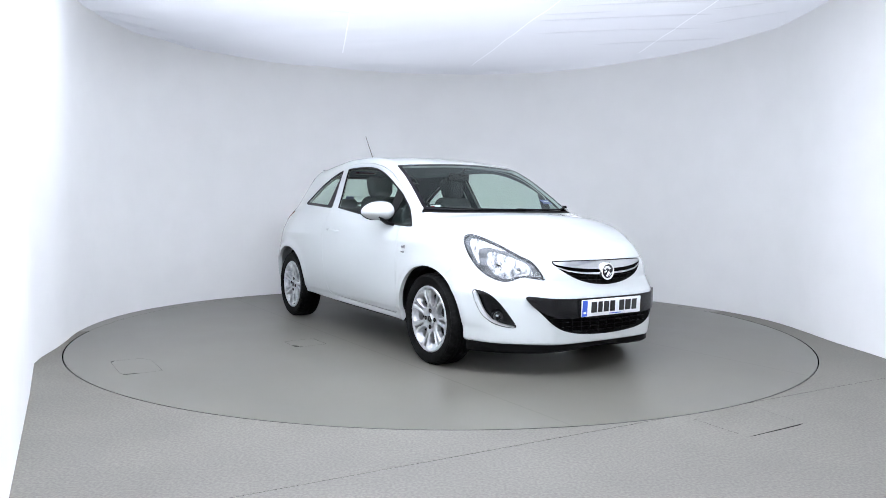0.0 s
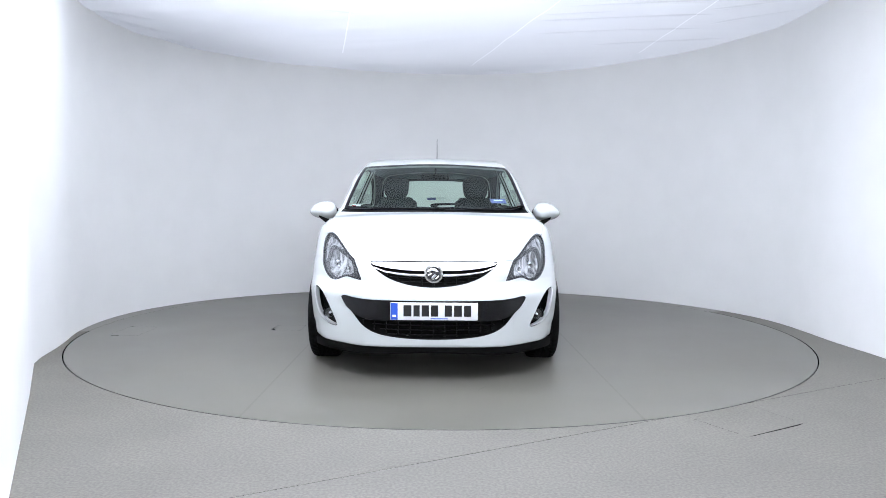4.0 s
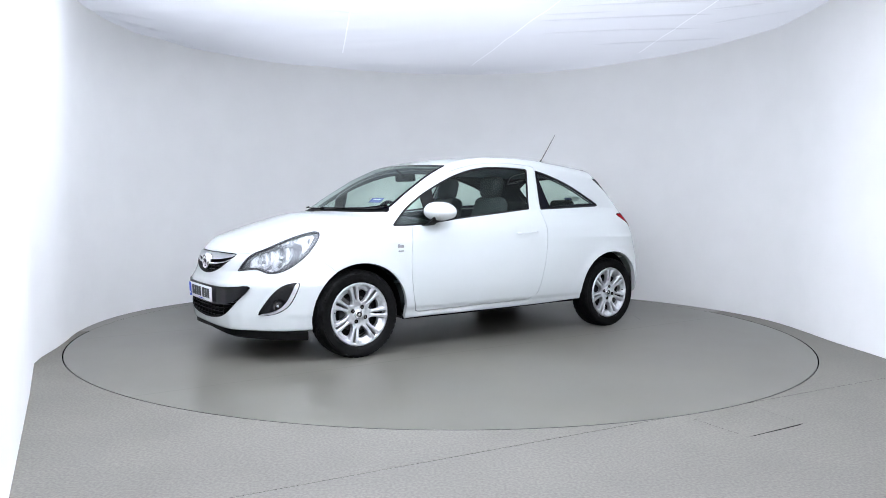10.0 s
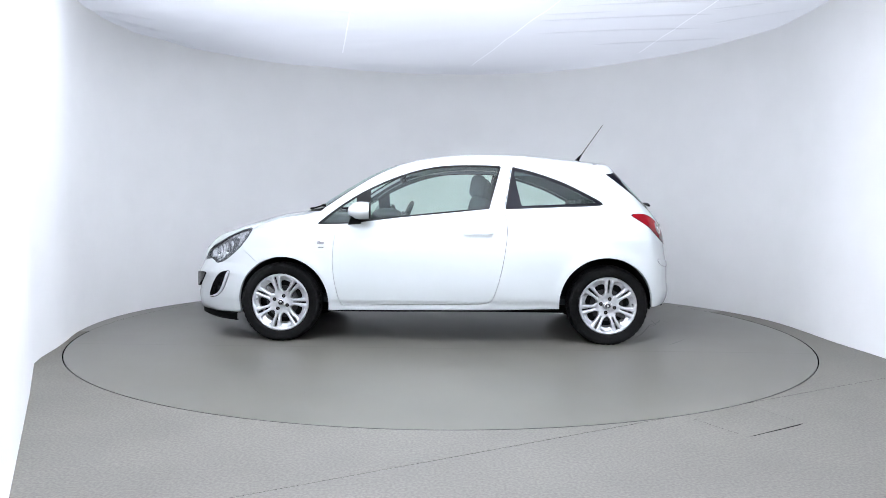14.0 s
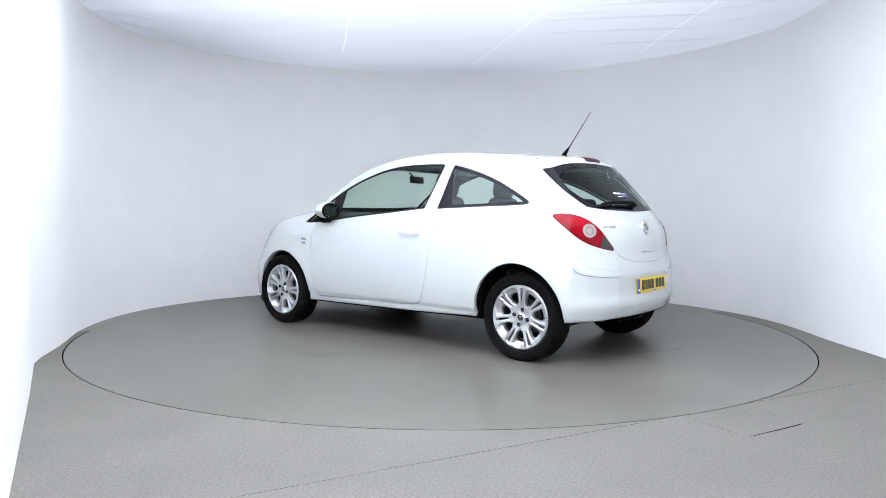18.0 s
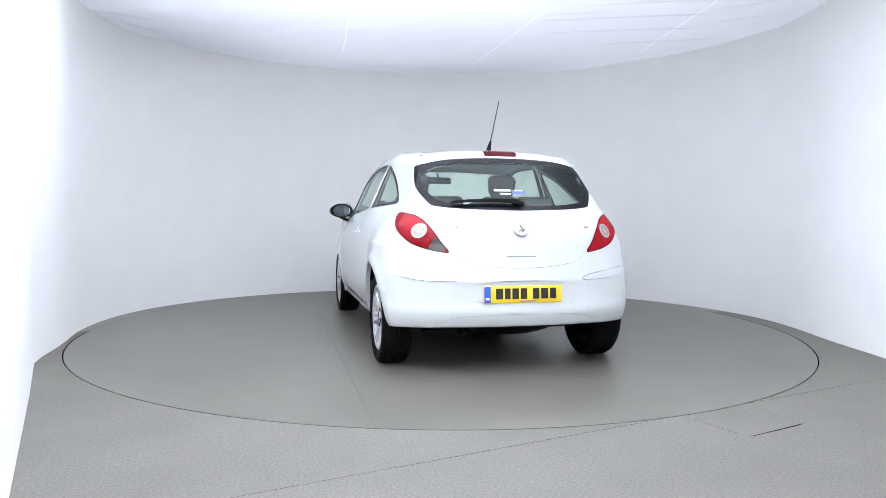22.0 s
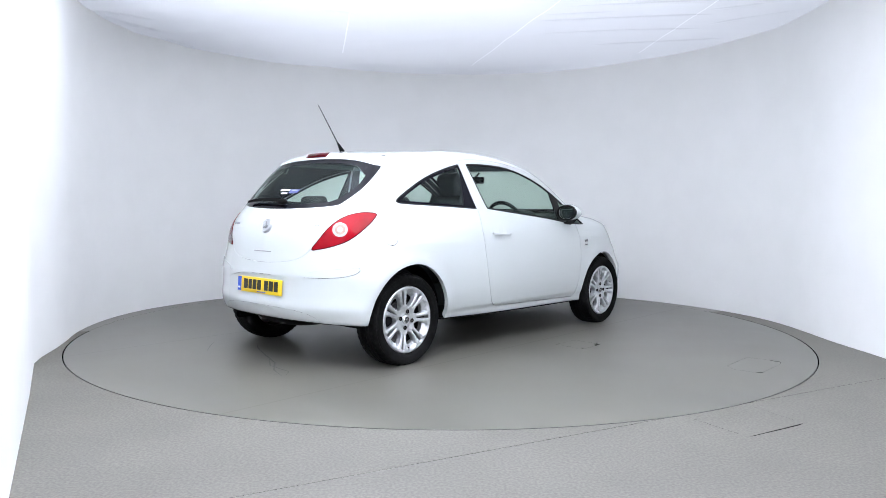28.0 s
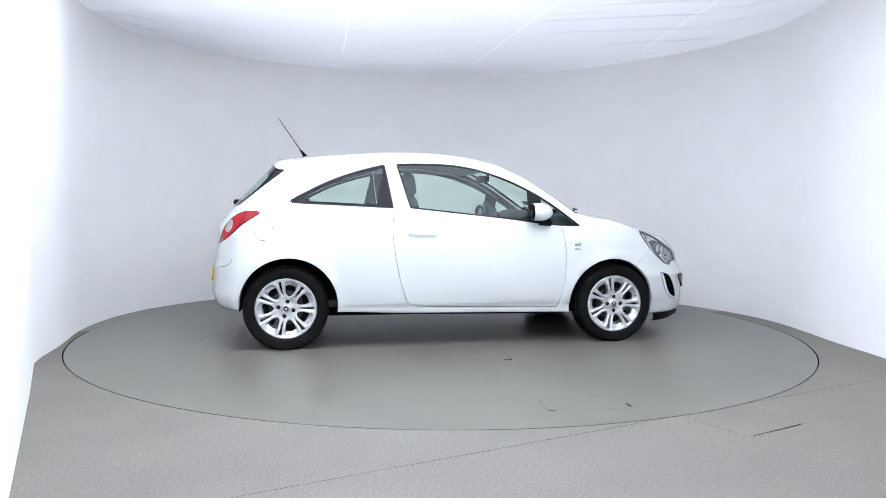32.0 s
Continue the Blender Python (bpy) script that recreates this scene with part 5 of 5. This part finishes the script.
tagged(mesh_object("floor_base", [(-5, -8, -0.02), (4, -8, -0.02), (4, 4, -0.02), (-5, 4, -0.02)], [(0, 1, 2, 3)], DARK), "dark base below the floor joints", "floor", kind="structure")

# cloth ceiling: strips sewn edge to edge, hung with slight folds
SEAMS = [((-0.70, -0.55), (-1.10, 1.70)), ((1.04, -0.50), (0.34, 2.33)), ((2.27, -0.50), (2.13, 1.66))]
CREASES = [(1.03, -0.04, 2.33, -0.28), (0.78, 0.46, 2.40, 0.14), (0.83, 0.88, 2.42, 0.61), (1.53, 1.33, 2.82, 0.95), (2.42, 0.47, 3.08, -0.15), (2.25, 0.00, 2.78, -0.29), (0.35, 2.68, 0.83, 2.55),
           (0.83, 0.23, 1.55, 0.10), (-3.11, -0.04, -2.49, 0.33), (-3.09, 0.31, -2.57, 0.84), (-3.03, 0.64, -2.44, 1.83), (-3.09, 0.06, -2.55, 0.99), (-1.08, -0.03, -0.72, 0.13)]
xs, ys = np.arange(-3.36, 3.36, 0.02), np.concatenate([np.arange(-8, -0.8, 0.3), np.arange(-0.8, 2.98, 0.008)])
X, Y = np.meshgrid(xs, ys, indexing="ij")
Z = 2.731 + 0.03 * np.sin(0.9 * X + 0.3) * np.cos(0.7 * Y)
Z += np.array([0.012 * noise.noise(Vector((x * 0.35, (y + 0.22 * x) * 3.0, 1.7))) + 0.0025 * noise.noise(Vector((x * 0.8, y * 6.0, 9.0))) for x, y in zip(X.ravel(), Y.ravel())]).reshape(X.shape)
for k, (ax, ay, bx, by) in enumerate(CREASES):
    length = math.hypot(bx - ax, by - ay)
    ux, uy = (bx - ax) / length, (by - ay) / length
    along_fold, across = (X - ax) * ux + (Y - ay) * uy, (Y - ay) * ux - (X - ax) * uy + 0.01 * np.sin(3.0 * X + k)
    fade = np.clip(along_fold / 0.25, 0, 1) * np.clip((length - along_fold) / 0.25, 0, 1)
    Z += fade * 0.008 * (np.exp(-(across / 0.009) ** 2) - 0.8 * np.exp(-((across - 0.026) / 0.014) ** 2) + 0.5 * np.exp(-((across - 0.055) / 0.010) ** 2))
keep_skin, SKIN_V = SKIN_V, np.stack([X, Y, Z], -1).reshape(-1, 3)
i, j = np.meshgrid(np.arange(len(xs) - 1), np.arange(len(ys) - 1), indexing="ij")
a = i * len(ys) + j
T = np.concatenate([np.stack([a, a + 1, a + len(ys) + 1], -1).reshape(-1, 3), np.stack([a, a + len(ys) + 1, a + len(ys)], -1).reshape(-1, 3)])
sewn = []
for (ax, ay), (bx, by) in SEAMS:
    across = lambda P: ((P[:, 0] - ax) * (by - ay) - (P[:, 1] - ay) * (bx - ax)) / math.hypot(bx - ax, by - ay)
    near = (np.abs(SKIN_V[T].mean(1)[:, 0] - (ax + bx) / 2) < 0.5) & (SKIN_V[T].mean(1)[:, 1] > -1.2)
    strip, rest = T[near], [T[~near]]
    for f in (lambda P: across(P) - 0.0065, lambda P: -across(P) - 0.0065, lambda P: ay - P[:, 1], lambda P: P[:, 1] - by):
        strip, other = cut(strip, f)
        rest.append(other)
    sewn.append(strip)
    T = np.concatenate(rest)
faces = np.concatenate([T, *sewn])
used, inv = np.unique(faces, return_inverse=True)
ceiling = mesh_object("ceiling", SKIN_V[used], inv.reshape(-1, 3).tolist(), CLOTH, smooth=True)
ceiling.data.materials.append(CLOTH_SEAM)
for f in ceiling.data.polygons[len(T):]:
    f.material_index = 1
SKIN_V = keep_skin
tagged(ceiling, "white stretched cloth ceiling with sewn seams", "ceiling", kind="structure")
# plain unseen walls and roof, added to close the place behind the camera and over the cloth
for name, a, b in (("wall_rear", (-5, -8), (4, -8)), ("wall_left", (-5, 4), (-5, -8)), ("wall_front", (4, 4), (-5, 4)), ("wall_right", (4, -8), (4, 4))):
    d = Vector((b[0] - a[0], b[1] - a[1], 0)).normalized()
    o = Vector((d.y, -d.x, 0)) * 0.1
    q = [Vector((*a, -0.02)), Vector((*b, -0.02))]
    P = [q[0], q[1], q[1] + Vector((0, 0, 3.7)), q[0] + Vector((0, 0, 3.7))]
    tagged(mesh_object(name, P + [p + o for p in P], [(0, 1, 2, 3), (7, 6, 5, 4), (0, 4, 5, 1), (3, 2, 6, 7)], WALL), "plain white wall added out of view to close the booth", "wall", kind="structure")
tagged(mesh_object("roof", [(-5.1, -8.1, 3.68), (4.1, -8.1, 3.68), (4.1, 4.1, 3.68), (-5.1, 4.1, 3.68)], [(0, 1, 2, 3)], WALL), "plain white roof added out of view over the cloth", "roof", kind="structure")


# ---- what moves: the turntable with the car on it ----
SPIN = [(0, -57.4), (0.5, -58.95), (1, -62.05), (1.5, -66.2), (2, -71.0), (3, -80.4), (4.5, -94.31), (6, -108.15), (8, -126.55), (10, -144.94), (12, -163.35), (14, -181.81), (16, -200.32), (18, -218.88),
        (20, -237.48), (22, -256.11), (24, -274.77), (26, -293.45), (28, -312.17), (30, -330.95), (32, -349.84)]


def motions():
    walk(turntable, [(t, pose(0, 0, 0, 0, 0, a)) for t, a in SPIN])
    walk(car, [(t, pose(0, 0, 0, 0, 0, a) @ pose(-0.0379, -0.0575, LIFT)) for t, a in SPIN])


motions()
